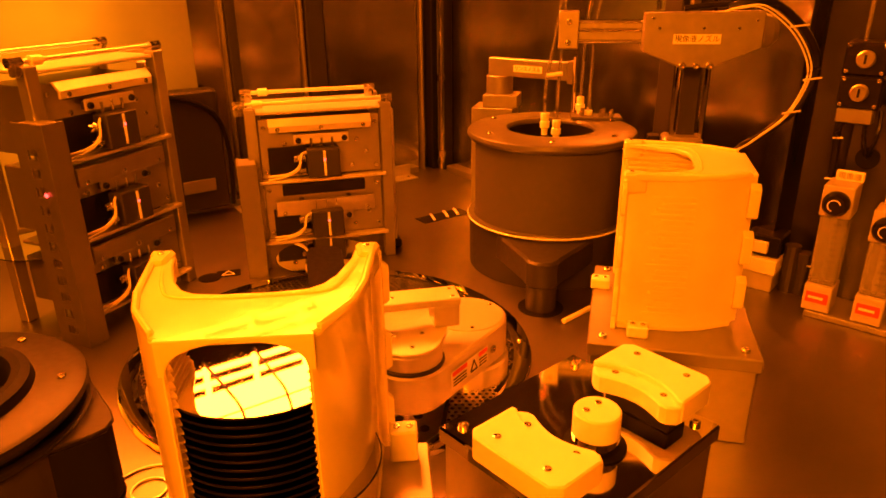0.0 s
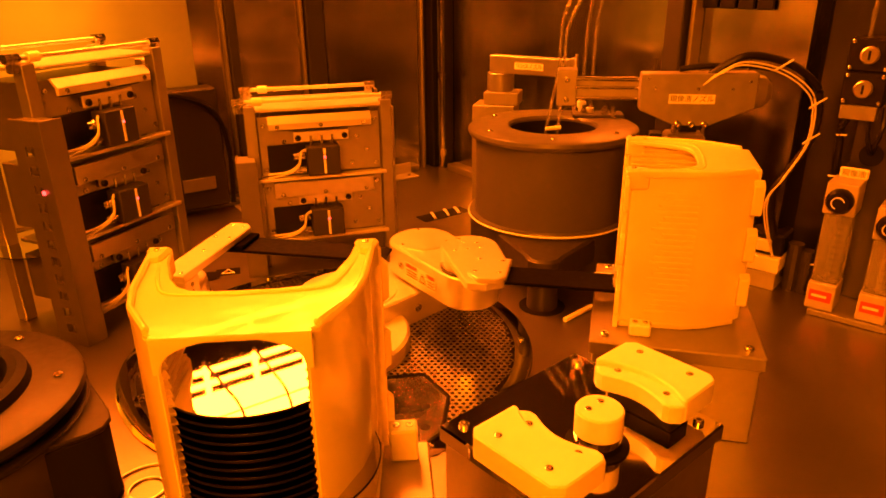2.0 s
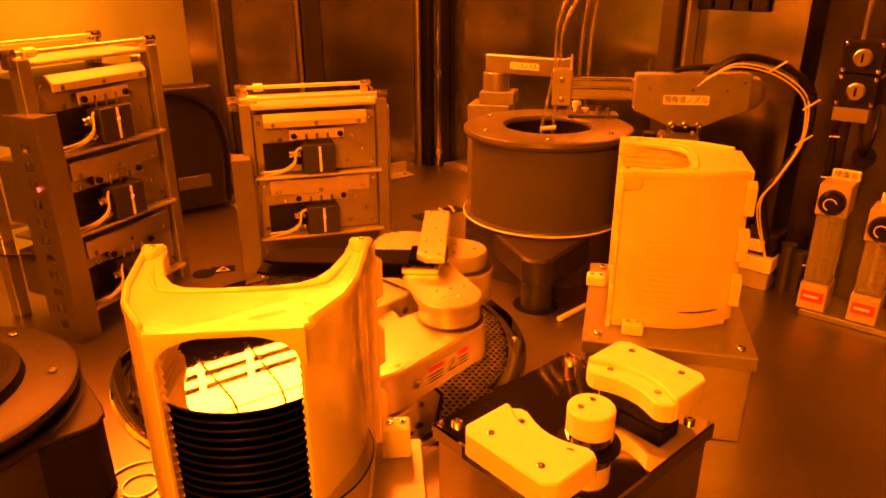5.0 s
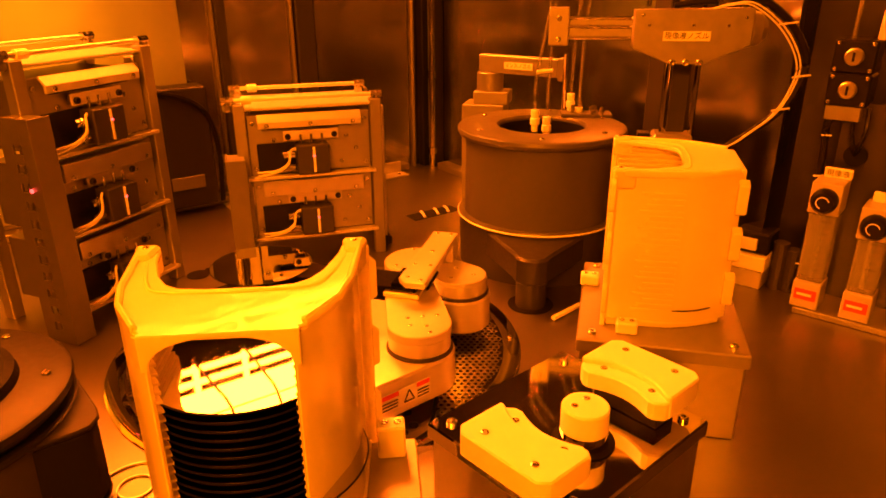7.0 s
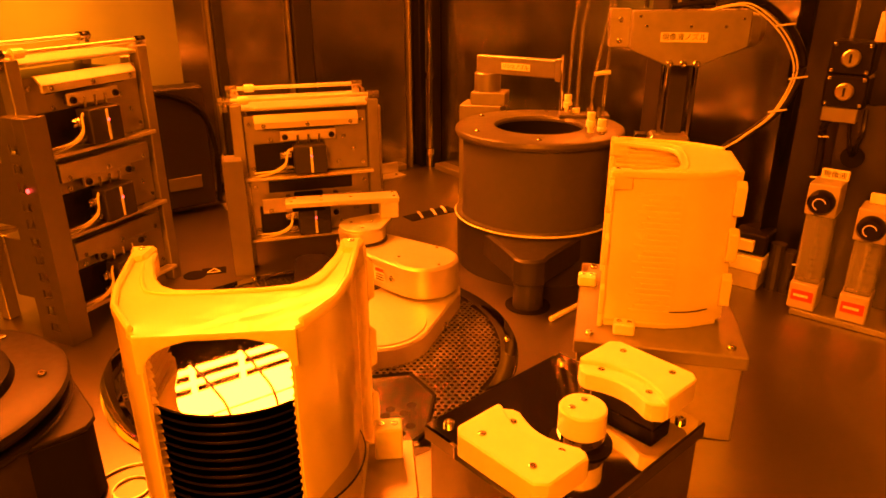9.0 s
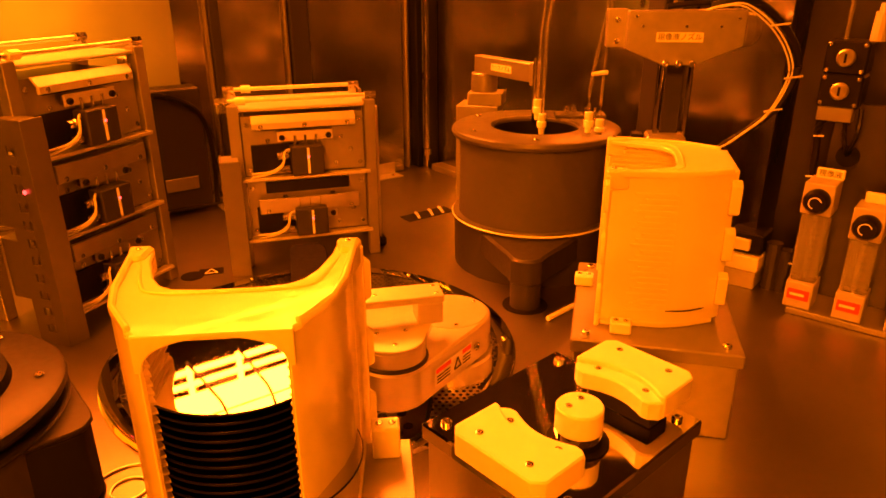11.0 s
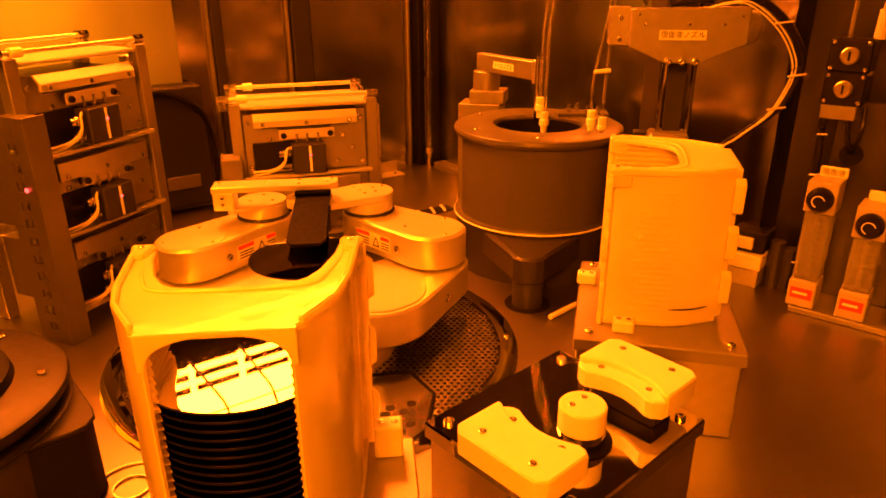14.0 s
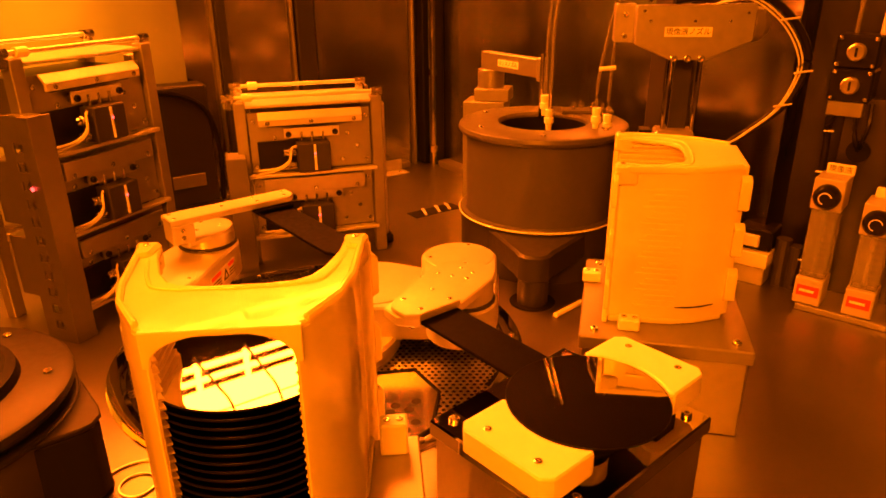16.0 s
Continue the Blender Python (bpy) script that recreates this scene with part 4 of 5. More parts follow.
for (x0, y0, x1, y1, top), nz in (((-0.034, 0.020, -0.046, 0.020, 0.08), -0.108), ((-0.028, 0.030, -0.032, 0.030, 0.07), -0.118)):
    b = bmesh.new()
    hose(b, [(x1, y1, nz), (x1, y1, nz + 0.05), (x0, y0, 0.02), (x0 + 0.004, y0, top), (x0 + 0.03, y0 + 0.02, top + 0.05)], 0.0018, 8, 6)
    part("clear_hose", b, TUBE, rail, "clear plastic hose")
    b = bmesh.new()
    lathe(b, [(0.0, nz - 0.012), (0.0035, nz - 0.012), (0.0040, nz - 0.004), (0.0058, nz - 0.003), (0.0058, nz + 0.004), (0.0042, nz + 0.005), (0.0050, nz + 0.008), (0.0050, nz + 0.014), (0.0, nz + 0.014)], 14, Matrix.Translation((x1, y1, 0)))
    part("nozzle_tip", b, WHITE, rail, "white nozzle nut")
b = bmesh.new()
for z in (-0.050,):
    rod(b, (-0.046, 0.020, z), (-0.028, 0.020, z + 0.002), 0.0025, 8)
part("hose_clip", b, CABLE, rail)
# lift rods and their plate ride with the arm and sink into the foot block
for x in (-0.016, 0.016):
    b = bmesh.new()
    rod(b, (x, 0.018, -0.130), (x, 0.018, -0.024), 0.0030, 10)
    part("guide_rod", b, MIRROR, arm, "polished lift rod")
b = bmesh.new()
box(b, 0.0, 0.026, -0.130, 0.020, 0.006, 0.110, 0.001)
part("lift_plate", b, PVC_DARK, arm, "dark plate between the lift rods")
# looped hose bundle
loop = thing("hose_loop", pose(0, 0, 0), "black corrugated hose with white air lines in a loop", "hose")
b = bmesh.new()
LOOP = [(0.300, 0.762, 0.322), (0.318, 0.758, 0.327), (0.342, 0.755, 0.327), (0.375, 0.755, 0.304), (0.396, 0.755, 0.274), (0.398, 0.755, 0.250), (0.382, 0.755, 0.215), (0.349, 0.755, 0.187), (0.322, 0.757, 0.160), (0.312, 0.765, 0.060)]
hose(b, LOOP, 0.0042, 10, 8)
part("corrugated_hose", b, BLACK, loop)
b = bmesh.new()
for off in (-0.0075, -0.0110):
    hose(b, [(x + off, y - 0.004, z + off * 0.5) for x, y, z in LOOP[:-1]] + [(0.304, 0.758, 0.06)], 0.0010, 6, 8)
part("air_line", b, CABLE, loop, "white air lines")
for x, y, z in (LOOP[3], LOOP[5], LOOP[6]):
    b = bmesh.new()
    rod(b, (x - 0.015, y - 0.007, z - 0.001), (x + 0.006, y - 0.004, z + 0.001), 0.0011, 6)
    part("cable_tie", b, LABEL, loop)

# ---- rinse nozzle arm ----
t = thing("rinse_pedestal", pose(0.084, 1.015, 0, 0, 0, -15), "stepped aluminium pedestal of the rinse arm", "pedestal")
b = bmesh.new()
box(b, -0.006, 0, 0, 0.060, 0.05, 0.178, 0.001)
part("lower_block", b, ALU_DULL, t)
b = bmesh.new()
box(b, 0.004, 0.0, 0.178, 0.050, 0.04, 0.018, 0.001)
part("middle_block", b, ALU_DULL, t)
b = bmesh.new()
disc(b, 0.000, 0, 0.196, 0.222, 0.019, 24, 0.001)
part("rotary_head", b, ALU_DULL, t)
for x in (-0.018, -0.004):
    side_screw(t, (x, -0.025, 0.150), (0, -1, 0), 0.004, 0.004)
    b = bmesh.new()
    hose(b, [(x, -0.030, 0.145), (x - 0.008, -0.038, 0.139), (x - 0.018, -0.034, 0.146)], 0.002, 6, 5)
    part("air_tube", b, CABLE, t)
rinse = thing("rinse_dispenser", pose(0.082, 1.012, 0.242, 0, 0, -35), "pale rinse nozzle arm swung over the bowl", "nozzle arm")
b = bmesh.new()
box(b, 0.048, 0, -0.020, 0.122, 0.014, 0.024, 0.001)
part("bar", b, ALU_DULL, rinse)
b = bmesh.new()
box(b, 0.050, -0.0074, -0.013, 0.044, 0.0006, 0.009, 0)
part("name_label", b, LABEL, rinse, "white name label")
writing("name_writing", "リンスノズル", 0.0068, pose(0.050, -0.0080, -0.0085, 90, 0, 0), INK, rinse, "black Japanese writing")
b = bmesh.new()
box(b, 0.113, 0.0, -0.024, 0.008, 0.014, 0.030, 0.001)
part("clamp", b, ALU_DULL, rinse)
b = bmesh.new()
rod(b, (0.120, -0.006, -0.068), (0.120, -0.006, 0.012), 0.0030, 12)
part("lance", b, MIRROR, rinse, "polished rinse lance")

for x, y, low, lean in ((0.132, -0.010, -0.052, 0.012), (0.146, -0.014, -0.068, 0.018)):
    b = bmesh.new()
    hose(b, [(x, y, low), (x + 0.001, y, low + 0.06), (x + 0.004, y, 0.06), (x + lean, y + 0.01, 0.15), (x + lean + 0.02, y + 0.02, 0.22)], 0.0021, 8, 6)
    part("clear_hose", b, TUBE, rinse, "clear plastic hose")
    b = bmesh.new()
    lathe(b, [(0.0, low - 0.012), (0.0035, low - 0.012), (0.0042, low - 0.004), (0.0060, low - 0.003), (0.0060, low + 0.004), (0.0042, low + 0.005), (0.0050, low + 0.008), (0.0050, low + 0.014), (0.0, low + 0.014)], 14, Matrix.Translation((x, y, 0)))
    part("nozzle_tip", b, WHITE, rinse, "white nozzle nut")

# ---- flow meters and regulators along the north-east wall ----
FM = pose(0.403, 0.689, 0, 0, 0, -40)
panel = thing("gas_panel", FM, "upright steel panel with flow meters and regulators", "panel")
b = bmesh.new()
box(b, 0.147, 0.044, 0.0, 0.300, 0.092, 0.007, 0.001)
part("plinth", b, ALU_DULL, panel)
# The plate's dim lighting is put into its darkened steel colour.
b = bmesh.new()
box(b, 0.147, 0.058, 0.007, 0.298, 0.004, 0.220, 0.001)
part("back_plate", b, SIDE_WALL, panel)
for x, low in ((0.0065, 0.0), (0.0560, 0.018), (0.1055, 0.018)):
    t = thing("flow_meter", FM @ pose(x, 0.018, 0.0075), "clear upright flow meter with a black knob", "flow meter", "flow meters")
    b = bmesh.new()
    box(b, 0, 0, 0.0, 0.028, 0.034, 0.030, 0.001)
    part("base_block", b, OFFWHITE, t, "white base block")
    b = bmesh.new()
    box(b, 0, -0.0172, 0.010, 0.022, 0.0006, 0.012, 0)
    part("red_badge", b, RED, t, "red and white maker's badge")
    b = bmesh.new()
    box(b, -0.001, -0.0176, 0.0145, 0.015, 0.0004, 0.003, 0)
    part("badge_bar", b, LABEL, t)
    b = bmesh.new()
    box(b, 0, 0.002, 0.030, 0.026, 0.028, 0.078 - low, 0.002)
    part("sight_tube", b, ACRYLIC, t, "clear acrylic sight tube")
    b = bmesh.new()
    rod(b, (0, 0.0, 0.031), (0, 0.0, 0.107 - low), 0.0030, 10)
    part("float_rod", b, SCREW, t)
    b = bmesh.new()
    for k in range(9 if not low else 7):
        box(b, 0.005, -0.0122, 0.044 + k * 0.007, 0.007 if k % 2 else 0.010, 0.0004, 0.0008, 0)
    part("scale_marks", b, INK, t)
    b = bmesh.new()
    box(b, 0, 0.004, 0.108 - low, 0.030, 0.036, 0.034, 0.001)
    part("head_block", b, OFFWHITE, t)
    b = bmesh.new()
    lathe(b, [(0.0, 0.0), (0.013, 0.0), (0.013, 0.006), (0.010, 0.012), (0.0, 0.012)], 24, Matrix.Translation((0, -0.014, 0.124 - low)) @ pose(0, 0, 0, 90, 0, 0))
    part("knob", b, BLACK, t, "black control knob")
    b = bmesh.new()
    lathe(b, [(0.0055, 0.0), (0.0055, 0.0006), (0.0065, 0.0006), (0.0065, 0.0)], 20, Matrix.Translation((0, -0.0262, 0.124 - low)) @ pose(0, 0, 0, 90, 0, 0), 0.3, 4.2)
    part("knob_mark", b, LABEL, t)
    b = bmesh.new()
    box(b, 0.003, 0.014, 0.142 - low, 0.027, 0.005, 0.011, 0.001)
    tag = part("name_tag", b, LABEL, t, "white name tag")
    if x < 0.05:
        writing("name_writing", "現像液", 0.0075, pose(0.003, 0.0112, 0.1475, 90, 0, 0), INK, tag, "black Japanese writing")
for k, z in enumerate((0.223, 0.2565)):
    t = thing("regulator", FM @ pose(0.000, 0.046, z), "black air regulator block with a round brass dial", "regulator", "regulators")
    b = bmesh.new()
    box(b, 0, 0.012, 0.0, 0.040, 0.036, 0.0333, 0.002)
    part("body", b, BLACK, t)
    b = bmesh.new()
    lathe(b, [(0.0, 0.0), (0.0088, 0.0), (0.0088, 0.003), (0.0072, 0.004), (0.0, 0.004)], 24, Matrix.Translation((0, -0.006, 0.017)) @ pose(0, 0, 0, 90, 0, 0))
    dial = part("dial", b, STEEL, t, "round metal dial")
    b = bmesh.new()
    box(b, 0, -0.0105, 0.0125, 0.0022, 0.001, 0.009, 0)
    part("slot", b, BLACK, dial)
    for sx in (-1, 1):
        for dz in (0.004, 0.030):
            side_screw(t, (sx * 0.016, -0.006, dz), (0, -1, 0), 0.0022, 0.0015)
b = bmesh.new()
box(b, -0.001, 0.052, 0.208, 0.034, 0.022, 0.0148, 0.001)
part("manifold", b, ALU_DULL, panel, "aluminium manifold below the regulators")
b = bmesh.new()
rod(b, (0.022, 0.056, 0.290), (0.023, 0.056, 0.318), 0.0075, 12)
rod(b, (0.023, 0.056, 0.318), (0.0235, 0.056, 0.326), 0.005, 8)
part("tube_fitting", b, OFFWHITE, panel, "white tube fitting")
b = bmesh.new()
hose(b, [(0.0235, 0.056, 0.322), (0.027, 0.058, 0.36), (0.030, 0.058, 0.42), (0.028, 0.058, 0.50)], 0.0028, 8, 6)
part("supply_tube", b, TUBE, panel, "clear supply tube")
b = bmesh.new()
hose(b, [(-0.006, 0.056, 0.289), (-0.006, 0.058, 0.34), (-0.002, 0.058, 0.40), (-0.004, 0.058, 0.50)], 0.0022, 8, 6)
part("supply_tube", b, TUBE, panel, "thin supply tube")
b = bmesh.new()
lathe(b, [(0.0, 0.0), (0.0105, 0.0), (0.0115, 0.001), (0.0115, 0.003), (0.0, 0.003)], 24, Matrix.Translation((0.018, 0.0560, 0.171)) @ pose(0, 0, 0, 90, 0, 0))
part("grommet", b, RUBBER, panel, "black cable grommet")
b = bmesh.new()
hose(b, [(0.010, 0.046, 0.212), (0.012, 0.044, 0.195), (0.015, 0.047, 0.180), (0.017, 0.054, 0.172)], 0.0022, 6, 6)
hose(b, [(0.022, 0.050, 0.222), (0.024, 0.042, 0.200), (0.021, 0.045, 0.184), (0.019, 0.054, 0.174)], 0.0022, 6, 6)
part("loop_hose", b, BLACK, panel)
b = bmesh.new()
hose(b, [(-0.008, 0.050, 0.210), (-0.014, 0.048, 0.200), (-0.012, 0.050, 0.16), (-0.010, 0.050, 0.10), (-0.012, 0.050, 0.05), (-0.016, 0.050, 0.006)], 0.004, 8, 6)
part("black_hose", b, BLACK, panel, "black supply hose")
for z in (0.21, 0.165, 0.06):
    b = bmesh.new()
    rod(b, (-0.017, 0.0455, z - 0.02), (-0.007, 0.0455, z - 0.019), 0.0010, 6)
    part("cable_tie", b, LABEL, panel)
# solenoid valves on the deck
t = thing("solenoid_valve", pose(0.388, 0.775, 0, 0, 0, -40), "stack of pale solenoid valve blocks with black coils", "valve")
b = bmesh.new()
box(b, 0, 0, 0.0, 0.036, 0.040, 0.022, 0.001)
part("lower_block", b, ALU, t)
b = bmesh.new()
box(b, 0, 0, 0.023, 0.040, 0.046, 0.018, 0.001)
part("upper_block", b, WHITE, t)
b = bmesh.new()
box(b, 0, 0.004, 0.042, 0.040, 0.040, 0.026, 0.002)
part("coil", b, BLACK, t, "black coil")
b = bmesh.new()
box(b, -0.004, -0.018, 0.047, 0.022, 0.006, 0.014, 0.001)
part("coil_label", b, LABEL, t)
for x in (0.03, 0.045):
    b = bmesh.new()
    rod(b, (x, 0.0, 0.0), (x, 0.0, 0.07 - x * 0.4), 0.009, 12)
    part("fitting", b, PVC_DARK, t)


# ---- twin-arm wafer robot ----
PIVOT, REACH, HUB = 0.060, 0.095, 0.020
robot = thing("wafer_robot", pose(CX, CY, 0), "twin-arm aluminium wafer robot on a round column", "robot")
b = bmesh.new()
lathe(b, [(0.080, 0.0024), (0.080, 0.016), (0.077, 0.0185), (0.0, 0.0185)], 56)
part("base_ring", b, ALU, robot)
b = bmesh.new()
lathe(b, [(0.066, 0.0), (0.066, -0.10)], 48)
disc(b, 0, 0, -0.012, 0.0, 0.070, 48, 0.002)
trunk = part("trunk", b, ALU, robot, "round aluminium lift trunk")


def notice(parent, m, w):
    """A white sticker with a red bar, a warning triangle and unreadable lines."""
    b = bmesh.new()
    box(b, 0, 0, 0, w, 0.0004, 0.017, 0, m)
    s = part("sticker", b, LABEL, parent, "white warning sticker with a red bar")
    for x, ww in ((-0.28, 0.38), (0.36, 0.24)):
        b = bmesh.new()
        box(b, x * w, -0.0004, 0.012, ww * w, 0.0004, 0.004, 0, m)
        part("red_bar", b, RED, s)
        for k in range(3):
            b = bmesh.new()
            box(b, x * w, -0.0004, 0.002 + 0.003 * k, ww * w * 0.9, 0.0004, 0.0012, 0, m)
            part("print_line", b, INK, s)
    b = bmesh.new()
    for p, q in (((-0.004, 0.003), (0.006, 0.003)), ((0.006, 0.003), (0.001, 0.013)), ((0.001, 0.013), (-0.004, 0.003))):
        rod(b, m @ Vector((p[0] + w * 0.08, -0.0005, p[1])), m @ Vector((q[0] + w * 0.08, -0.0005, q[1])), 0.0007, 5)
    part("triangle", b, INK, s)


def arm_set(side):
    """Lower link, upper link and hand; the links run along +x from their pivots."""
    b = bmesh.new()
    prism(b, hull2([(0, 0, 0.058), (REACH, 0, 0.040)]), -0.074, -0.038, 0.002)
    lower = part("lower_link", b, ALU, robot, "thick aluminium lower arm link")
    b = bmesh.new()
    disc(b, 0, 0, -0.038, -0.0368, 0.052, 40, 0.0006)
    part("cover", b, ALU, lower, "round cover plate")
    side_screw(lower, (REACH * 0.6, -side * 0.0478, -0.056), (0.15, -side, 0), 0.0045, 0.002)
    side_screw(lower, (REACH * 0.6, side * 0.0478, -0.056), (0.15, side, 0), 0.0045, 0.002)
    b = bmesh.new()
    prism(b, hull2([(0, 0, 0.0375), (REACH, 0, 0.031)]), -0.0355, 0.0, 0.002)
    upper = part("upper_link", b, ALU, robot, "aluminium upper arm link with warning stickers")
    b = bmesh.new()
    disc(b, 0, 0, 0.0, 0.0010, 0.0345, 40, 0.0005)
    part("cover", b, ALU, upper, "round cover plate")
    b = bmesh.new()
    disc(b, REACH, 0, 0.0, 0.0028, 0.0295, 36, 0.001)
    part("seal_ring", b, PVC_DARK, upper, "dark seal ring")
    for w in (40, 160, 280):
        screw(upper, 0.029 * math.cos(radians(w)), 0.029 * math.sin(radians(w)), 0.001, 0.0018, 0.0008)
    slope = math.degrees(math.asin((0.0375 - 0.031) / REACH))
    for s in (-1, 1):
        face = pose(REACH * 0.58, s * 0.0352, -0.026, 0, 0, slope if s < 0 else 180 - slope)
        notice(upper, face, 0.056)
        side_screw(upper, (REACH * 0.18, s * 0.0367, -0.018), (0.07, s, 0), 0.0040, 0.002)
    # hand: x along the way it reaches, origin on the hub's axis, blade line at y = -side * PIVOT
    y0 = -side * PIVOT
    b = bmesh.new()
    disc(b, 0, 0, 0.0030, HUB - 0.004, 0.0275, 40, 0.0008)
    hand = part("hand", b, ALU, robot, "round wrist hub of the hand")
    if side > 0:
        b = bmesh.new()
        outline = hull2([(0, 0, 0.0285), (0.014, y0 + 0.020, 0.003), (0.014, y0 - 0.026, 0.003), (0.030, y0 - 0.028, 0.002), (0.043, y0 - 0.018, 0.002), (0.043, y0 + 0.020, 0.002)], 14)
        prism(b, outline, HUB - 0.004, HUB + 0.004, 0.001)
        part("wrist_plate", b, ALU, hand, "angular aluminium wrist plate")
        b = bmesh.new()
        prism(b, [(0.012, y0 - 0.018), (0.022, y0 - 0.029), (0.040, y0 - 0.029), (0.047, y0 - 0.020), (0.047, y0 + 0.020), (0.012, y0 + 0.020)], HUB + 0.0042, HUB + 0.0090, 0.0008)
        clamp = part("blade_clamp", b, ALU, hand, "bevelled clamp plate over the blade root")
        zb = HUB - 0.001
        for x, y in ((0.018, y0 + 0.014), (0.040, y0 + 0.014), (0.018, y0 - 0.014), (0.040, y0 - 0.014)):
            screw(clamp, x, y, HUB + 0.0090, 0.0020, 0.0006)
        for x, y in ((-0.008, 0.006), (0.006, 0.008), (0.0, -0.010), (-0.014, 0.016), (-0.012, -0.016), (0.012, -0.004)):
            screw(hand, x, y, HUB + 0.004, 0.0018, 0.0006)
    else:
        # a flat bar on a post bridges from the hub to the blade
        b = bmesh.new()
        prism(b, hull2([(0, 0, 0.0270), (0.014, -0.034, 0.002), (0.036, -0.030, 0.002)], 14), HUB - 0.006, HUB - 0.001, 0.0008)
        cap = part("wrist_cap", b, ALU, hand, "round wrist cap with a straight side")
        b = bmesh.new()
        prism(b, [(0.013, -0.047), (0.040, -0.047), (0.040, 0.078), (0.032, 0.087), (0.013, 0.087)], HUB + 0.0185, HUB + 0.0250, 0.0009)
        bar = part("bridge_bar", b, ALU, hand, "long bright bridge bar of the upper hand")
        b = bmesh.new()
        box(b, 0.0265, -0.0350, HUB - 0.001, 0.026, 0.022, 0.0195, 0.001)
        part("bridge_post", b, ALU, hand, "upright bridge post")
        for z in (0.006, 0.013):
            side_screw(hand, (0.0396, -0.036, HUB + z), (1, 0, 0), 0.0022, 0.001)
        b = bmesh.new()
        box(b, 0.030, y0, HUB + 0.0145, 0.036, 0.038, 0.0040, 0.0008)
        part("blade_clamp", b, DARK_PAINT, hand, "dark clamp plate under the bar")
        zb = HUB + 0.0112
        for x, y in ((0.019, -0.041), (0.034, -0.041), (0.019, 0.080), (0.032, 0.076), (0.019, 0.045), (0.034, 0.045), (0.026, 0.010)):
            screw(bar, x, y, HUB + 0.0250, 0.0018, 0.0006)
        for w in (60, 180, 300):
            screw(cap, 0.014 * math.cos(radians(w)), 0.014 * math.sin(radians(w)), HUB - 0.001, 0.0020, 0.0006)
    b = bmesh.new()
    fork = [(0.024, -0.018), (0.176, -0.018), (0.188, -0.013), (0.188, 0.013), (0.176, 0.018), (0.024, 0.018)]
    prism(b, [(x, y + y0) for x, y in fork], zb, zb + 0.0030, 0.0005)
    part("blade", b, BLADE, hand, "flat black end-effector blade")
    return lower, upper, hand, y0, zb


ARM_A = arm_set(1)
ARM_B = arm_set(-1)
CARRY = 0.190
WAFERS = [wafer(pose(0, 0, 0), words) for words in ("polished silicon wafer brought to the empty cassette", "polished silicon wafer moved between the hot-plate racks", "polished silicon wafer taken to the centring station")]


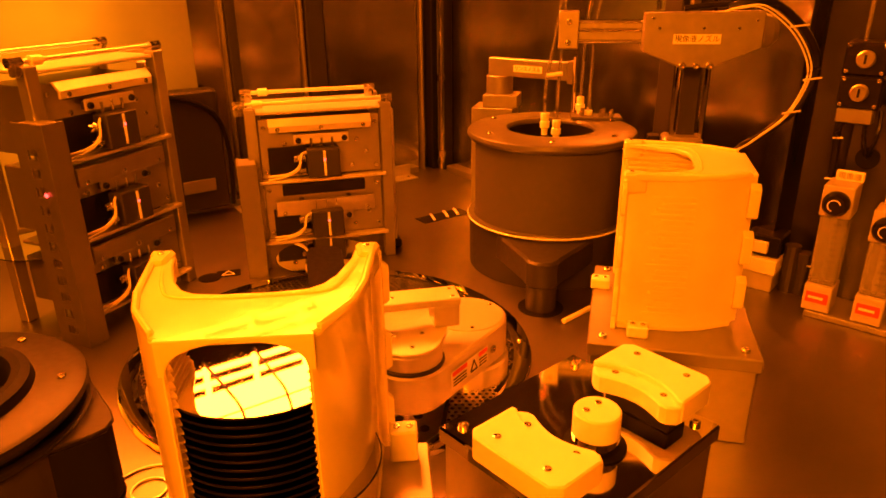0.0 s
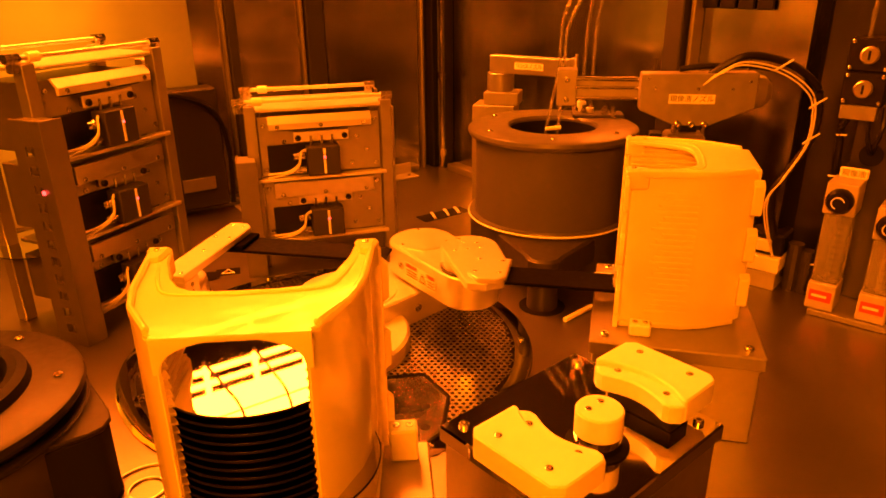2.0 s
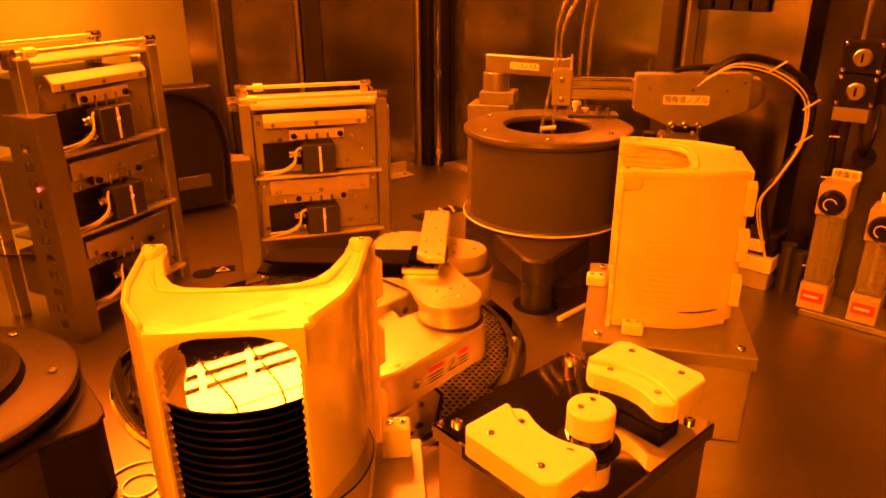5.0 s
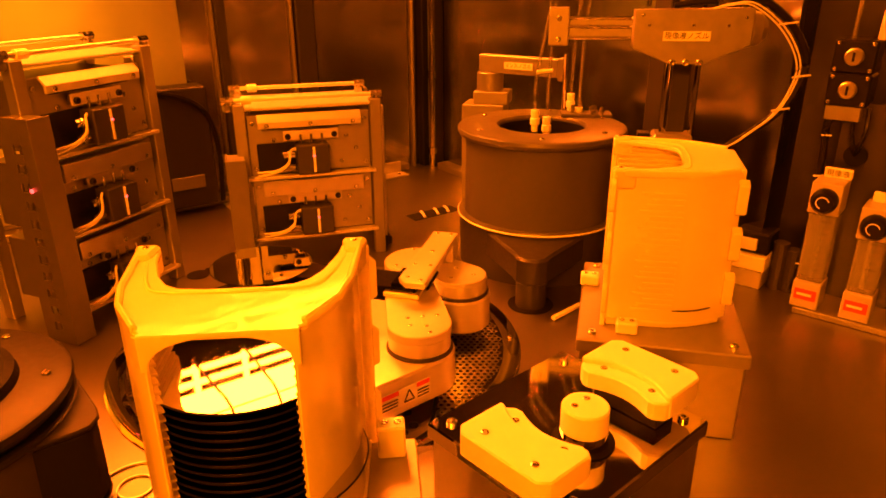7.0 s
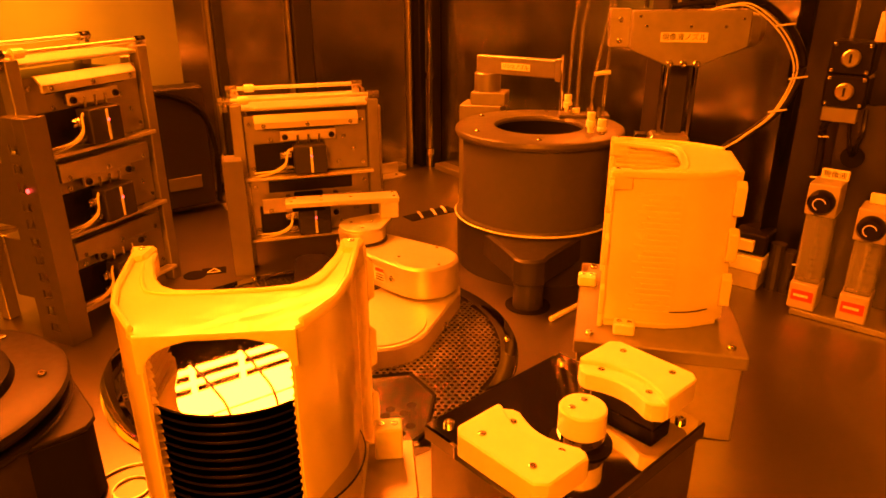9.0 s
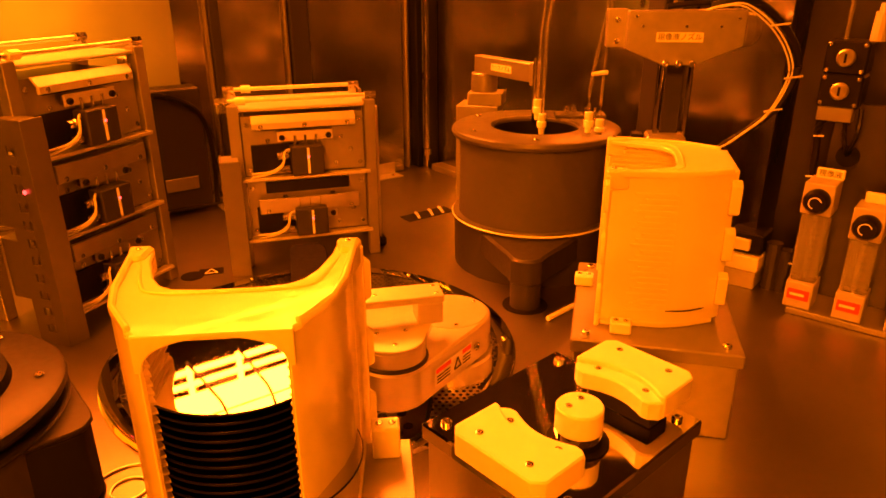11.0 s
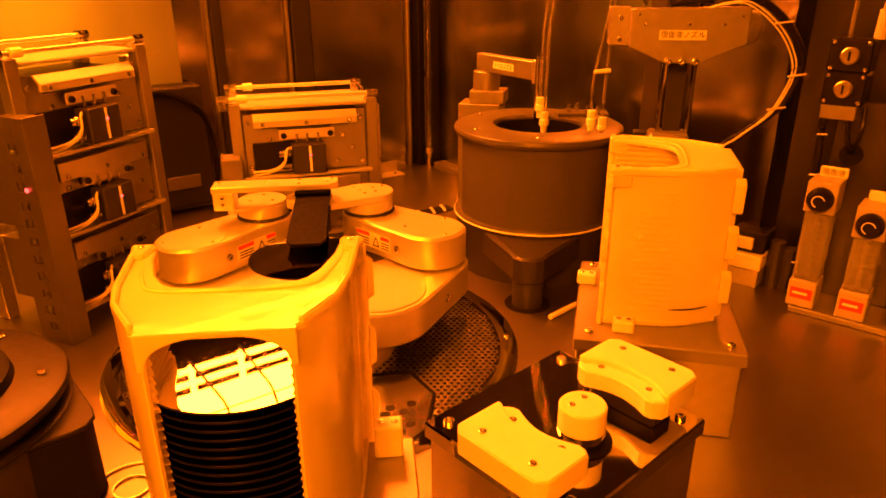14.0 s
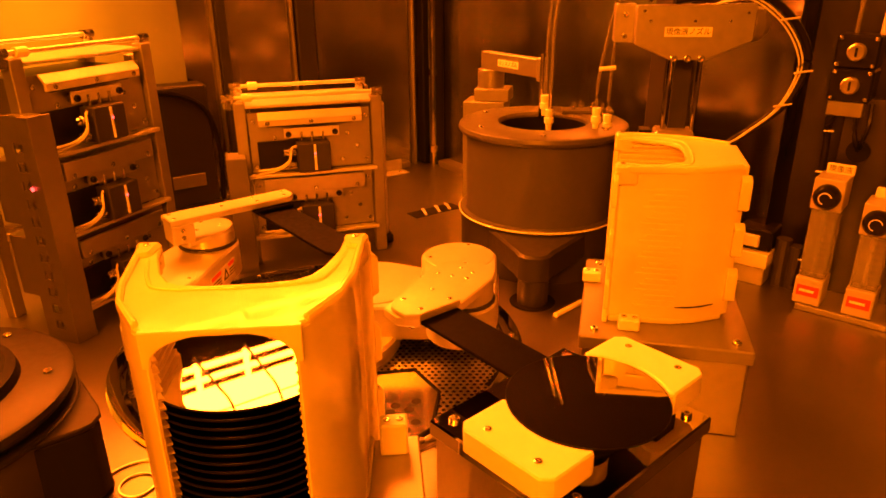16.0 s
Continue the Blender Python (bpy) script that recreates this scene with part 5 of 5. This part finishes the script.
# seconds, heading, height of the upper links, reach of arm A, reach of arm B
STATES = [
    (0.0, 101.5, 0.060, -0.136, -0.138), (0.2, 102, 0.060, -0.136, -0.138), (0.4, 112, 0.060, -0.136, -0.138), (0.5, 128, 0.062, -0.136, -0.138), (0.6, 154, 0.068, -0.136, -0.138), (0.7, 185, 0.076, -0.136, -0.138),
    (0.8, 220, 0.086, -0.136, -0.138), (0.9, 252, 0.092, -0.136, -0.138), (1.0, 282, 0.088, -0.134, -0.136), (1.1, 310, 0.086, -0.130, -0.134), (1.2, 331, 0.082, -0.128, -0.130), (1.3, 342, 0.080, -0.126, -0.126),
    (1.5, 347, 0.080, -0.123, -0.124), (1.65, 347, 0.080, -0.090, -0.124), (1.8, 347.5, 0.078, 0.010, -0.124), (1.95, 348, 0.075, 0.110, -0.124), (2.1, 348, 0.074, 0.138, -0.124), (2.5, 348, 0.073, 0.138, -0.124),
    (2.75, 348, 0.076, 0.138, -0.124), (2.9, 348, 0.079, 0.080, -0.124), (3.05, 347.5, 0.080, -0.030, -0.124), (3.2, 347, 0.080, -0.105, -0.124), (3.4, 347, 0.080, -0.123, -0.124), (3.9, 347, 0.080, -0.123, -0.120),
    (4.05, 338, 0.080, -0.125, -0.122), (4.2, 318, 0.080, -0.128, -0.126), (4.5, 262, 0.078, -0.130, -0.132), (4.8, 205, 0.070, -0.130, -0.135), (5.1, 170, 0.064, -0.126, -0.135), (5.4, 166, 0.060, -0.123, -0.120),
    (5.7, 166, 0.060, -0.123, 0.060), (5.9, 166, 0.060, -0.123, 0.138), (6.5, 166, 0.054, -0.123, 0.138), (6.65, 165.5, 0.052, -0.123, 0.080), (6.8, 165, 0.050, -0.123, -0.030), (6.95, 165, 0.050, -0.123, -0.120),
    (7.1, 165, 0.049, -0.123, -0.135), (7.4, 164, 0.049, -0.123, -0.136), (7.6, 152, 0.050, -0.128, -0.138), (7.8, 122, 0.054, -0.134, -0.138), (8.0, 104, 0.058, -0.136, -0.138), (8.2, 101.5, 0.060, -0.138, -0.138),
    (8.5, 101.5, 0.060, -0.138, -0.136), (8.6, 101.5, 0.060, -0.138, -0.110), (8.7, 101, 0.060, -0.138, -0.040), (8.8, 100.5, 0.060, -0.138, 0.040), (8.9, 100, 0.060, -0.138, 0.110), (9.0, 100, 0.060, -0.138, 0.142), (9.2, 100, 0.060, -0.138, 0.146),
    (9.8, 100, 0.063, -0.138, 0.146), (10.2, 101, 0.063, -0.138, 0.0), (10.5, 101.5, 0.062, -0.138, -0.130), (11.1, 101.5, 0.060, -0.138, -0.138), (11.3, 104, 0.060, -0.138, -0.138), (11.4, 112, 0.062, -0.138, -0.138), (11.5, 127, 0.066, -0.138, -0.138),
    (11.6, 148, 0.072, -0.138, -0.138), (11.7, 176, 0.080, -0.138, -0.139), (11.8, 206, 0.088, -0.138, -0.140), (11.9, 240, 0.093, -0.138, -0.141), (12.0, 261, 0.096, -0.138, -0.137), (12.2, 274, 0.096, -0.138, -0.137), (12.45, 276, 0.096, -0.138, -0.137),
    (12.6, 276, 0.096, -0.080, -0.137), (12.75, 276, 0.097, 0.030, -0.137), (12.9, 275.6, 0.097, 0.125, -0.137), (13.0, 275.5, 0.097, 0.137, -0.137), (13.2, 275.5, 0.098, 0.137, -0.137), (13.4, 275.5, 0.100, 0.137, -0.137),
    (13.55, 275.6, 0.100, 0.090, -0.137), (13.7, 276, 0.099, -0.030, -0.137), (13.85, 276, 0.098, -0.118, -0.137), (14.0, 276, 0.097, -0.138, -0.137), (14.4, 277, 0.094, -0.138, -0.137), (14.55, 288, 0.088, -0.136, -0.138),
    (14.7, 302, 0.082, -0.132, -0.130), (14.85, 306.5, 0.080, -0.128, -0.125), (15.0, 308, 0.080, -0.126, -0.124), (15.2, 308, 0.080, -0.110, -0.124), (15.4, 308, 0.083, -0.050, -0.124), (15.55, 308, 0.087, 0.040, -0.124), (15.7, 308, 0.0885, 0.130, -0.124),
    (15.8, 308, 0.0885, 0.147, -0.124), (16.0, 308, 0.0885, 0.148, -0.124),
]


def arm_poses(heading, z, e, side):
    """Poses of the lower link, the upper link and the hand in the robot's space."""
    s = max(-0.99, min(0.99, e / (2 * REACH)))
    a = math.degrees(math.asin(s))
    base = pose(0, 0, 0, 0, 0, heading)
    turn_low = 90 - a if side > 0 else -(90 - a)
    turn_up = -(90 - a) if side > 0 else 90 - a
    shoulder = base @ Vector((0, side * PIVOT, 0))
    elbow = base @ Vector((REACH * s, side * (PIVOT + REACH * math.sqrt(1 - s * s)), 0))
    wrist = base @ Vector((e, side * PIVOT, 0))
    return (pose(shoulder.x, shoulder.y, z, 0, 0, heading + turn_low), pose(elbow.x, elbow.y, z, 0, 0, heading + turn_up), pose(wrist.x, wrist.y, z, 0, 0, heading))


def motions():
    rows = {k: [] for k in ("trunk", "al", "au", "ah", "bl", "bu", "bh")}
    for t, heading, z, ea, eb in STATES:
        rows["trunk"].append((t, pose(0, 0, z - 0.075, 0, 0, heading)))
        for tag, e, side in (("a", ea, 1), ("b", eb, -1)):
            low, up, hand = arm_poses(heading, z, e, side)
            rows[tag + "l"].append((t, low))
            rows[tag + "u"].append((t, up))
            rows[tag + "h"].append((t, hand))
    walk(trunk, rows["trunk"])
    for arm_parts, tag in ((ARM_A, "a"), (ARM_B, "b")):
        for ob, key in zip(arm_parts[:3], "luh"):
            walk(ob, rows[tag + key])
    # each wafer rests in its slot but for the time that a hand carries it
    for ob, side, first, last in ((WAFERS[0], 1, 0.0, 2.5), (WAFERS[1], -1, 6.5, 9.2), (WAFERS[2], 1, 13.2, 16.0)):
        set_of_arm, way = (ARM_A, []) if side > 0 else (ARM_B, [])
        for t, heading, z, ea, eb in STATES:
            if first <= t <= last:
                way.append((t, pose(CX, CY, 0) @ arm_poses(heading, z, ea if side > 0 else eb, side)[2] @ pose(CARRY, set_of_arm[3], set_of_arm[4] + 0.0032)))
        if first > 0:
            way.insert(0, (0.0, way[0][1]))
        if last < 16:
            way.append((16.0, way[-1][1]))
        walk(ob, way)
    # nozzle arm: down over the bowl, up again, then the slide draws back
    lift = [(0.0, 0.0), (0.7, 0.0), (0.9, -0.020), (1.2, -0.062), (1.4, -0.066), (4.2, -0.066), (5.5, -0.066), (5.75, -0.052), (6.05, -0.016), (6.3, -0.003), (6.5, 0.0), (16.0, 0.0)]
    walk(arm, [(t, pose(0.277, 0.770, 0.290 + z, 0, 0, -9)) for t, z in lift])
    pin = Vector((0.318, 0.758, 0.327))
    walk(loop, [(t, Matrix.Translation(pin + Vector((z * 0.25, 0, z))) @ pose(0, 0, 0, 0, z * 360, 0) @ Matrix.Translation(-pin)) for t, z in lift])
    draw = [(0.0, 0.0, 0.0), (0.7, 0.0, 0.0), (0.9, -0.020, 0), (1.2, -0.062, 0), (1.4, -0.066, 0), (5.5, -0.066, 0), (5.75, -0.052, 0), (6.05, -0.016, 0), (6.3, -0.003, 0), (6.5, 0.0, 0.0), (8.5, 0.0, 0.0), (8.8, 0.0, 0.050), (9.1, 0.0, 0.070), (16.0, 0.0, 0.070)]
    walk(rail, [(t, pose(0.1655 + d * 0.988, 0.800 - d * 0.156, 0.296 + z, 0, 0, -9)) for t, z, d in draw])
    walk(rinse, [(0.0, pose(0.082, 1.012, 0.242, 0, 0, -35)), (9.2, pose(0.082, 1.012, 0.242, 0, 0, -35)), (10.2, pose(0.082, 1.012, 0.242, 0, 0, -58)), (16.0, pose(0.082, 1.012, 0.242, 0, 0, -58))])
    for ob in MID_RACK.children:
        if ob.get("slides"):
            walk(ob, [(t, pose(0, 0, z)) for t, z in ((0.0, -0.022), (0.6, -0.022), (0.9, 0.0), (7.1, 0.0), (7.5, -0.022), (11.5, -0.022), (11.8, 0.0), (16.0, 0.0))])


motions()
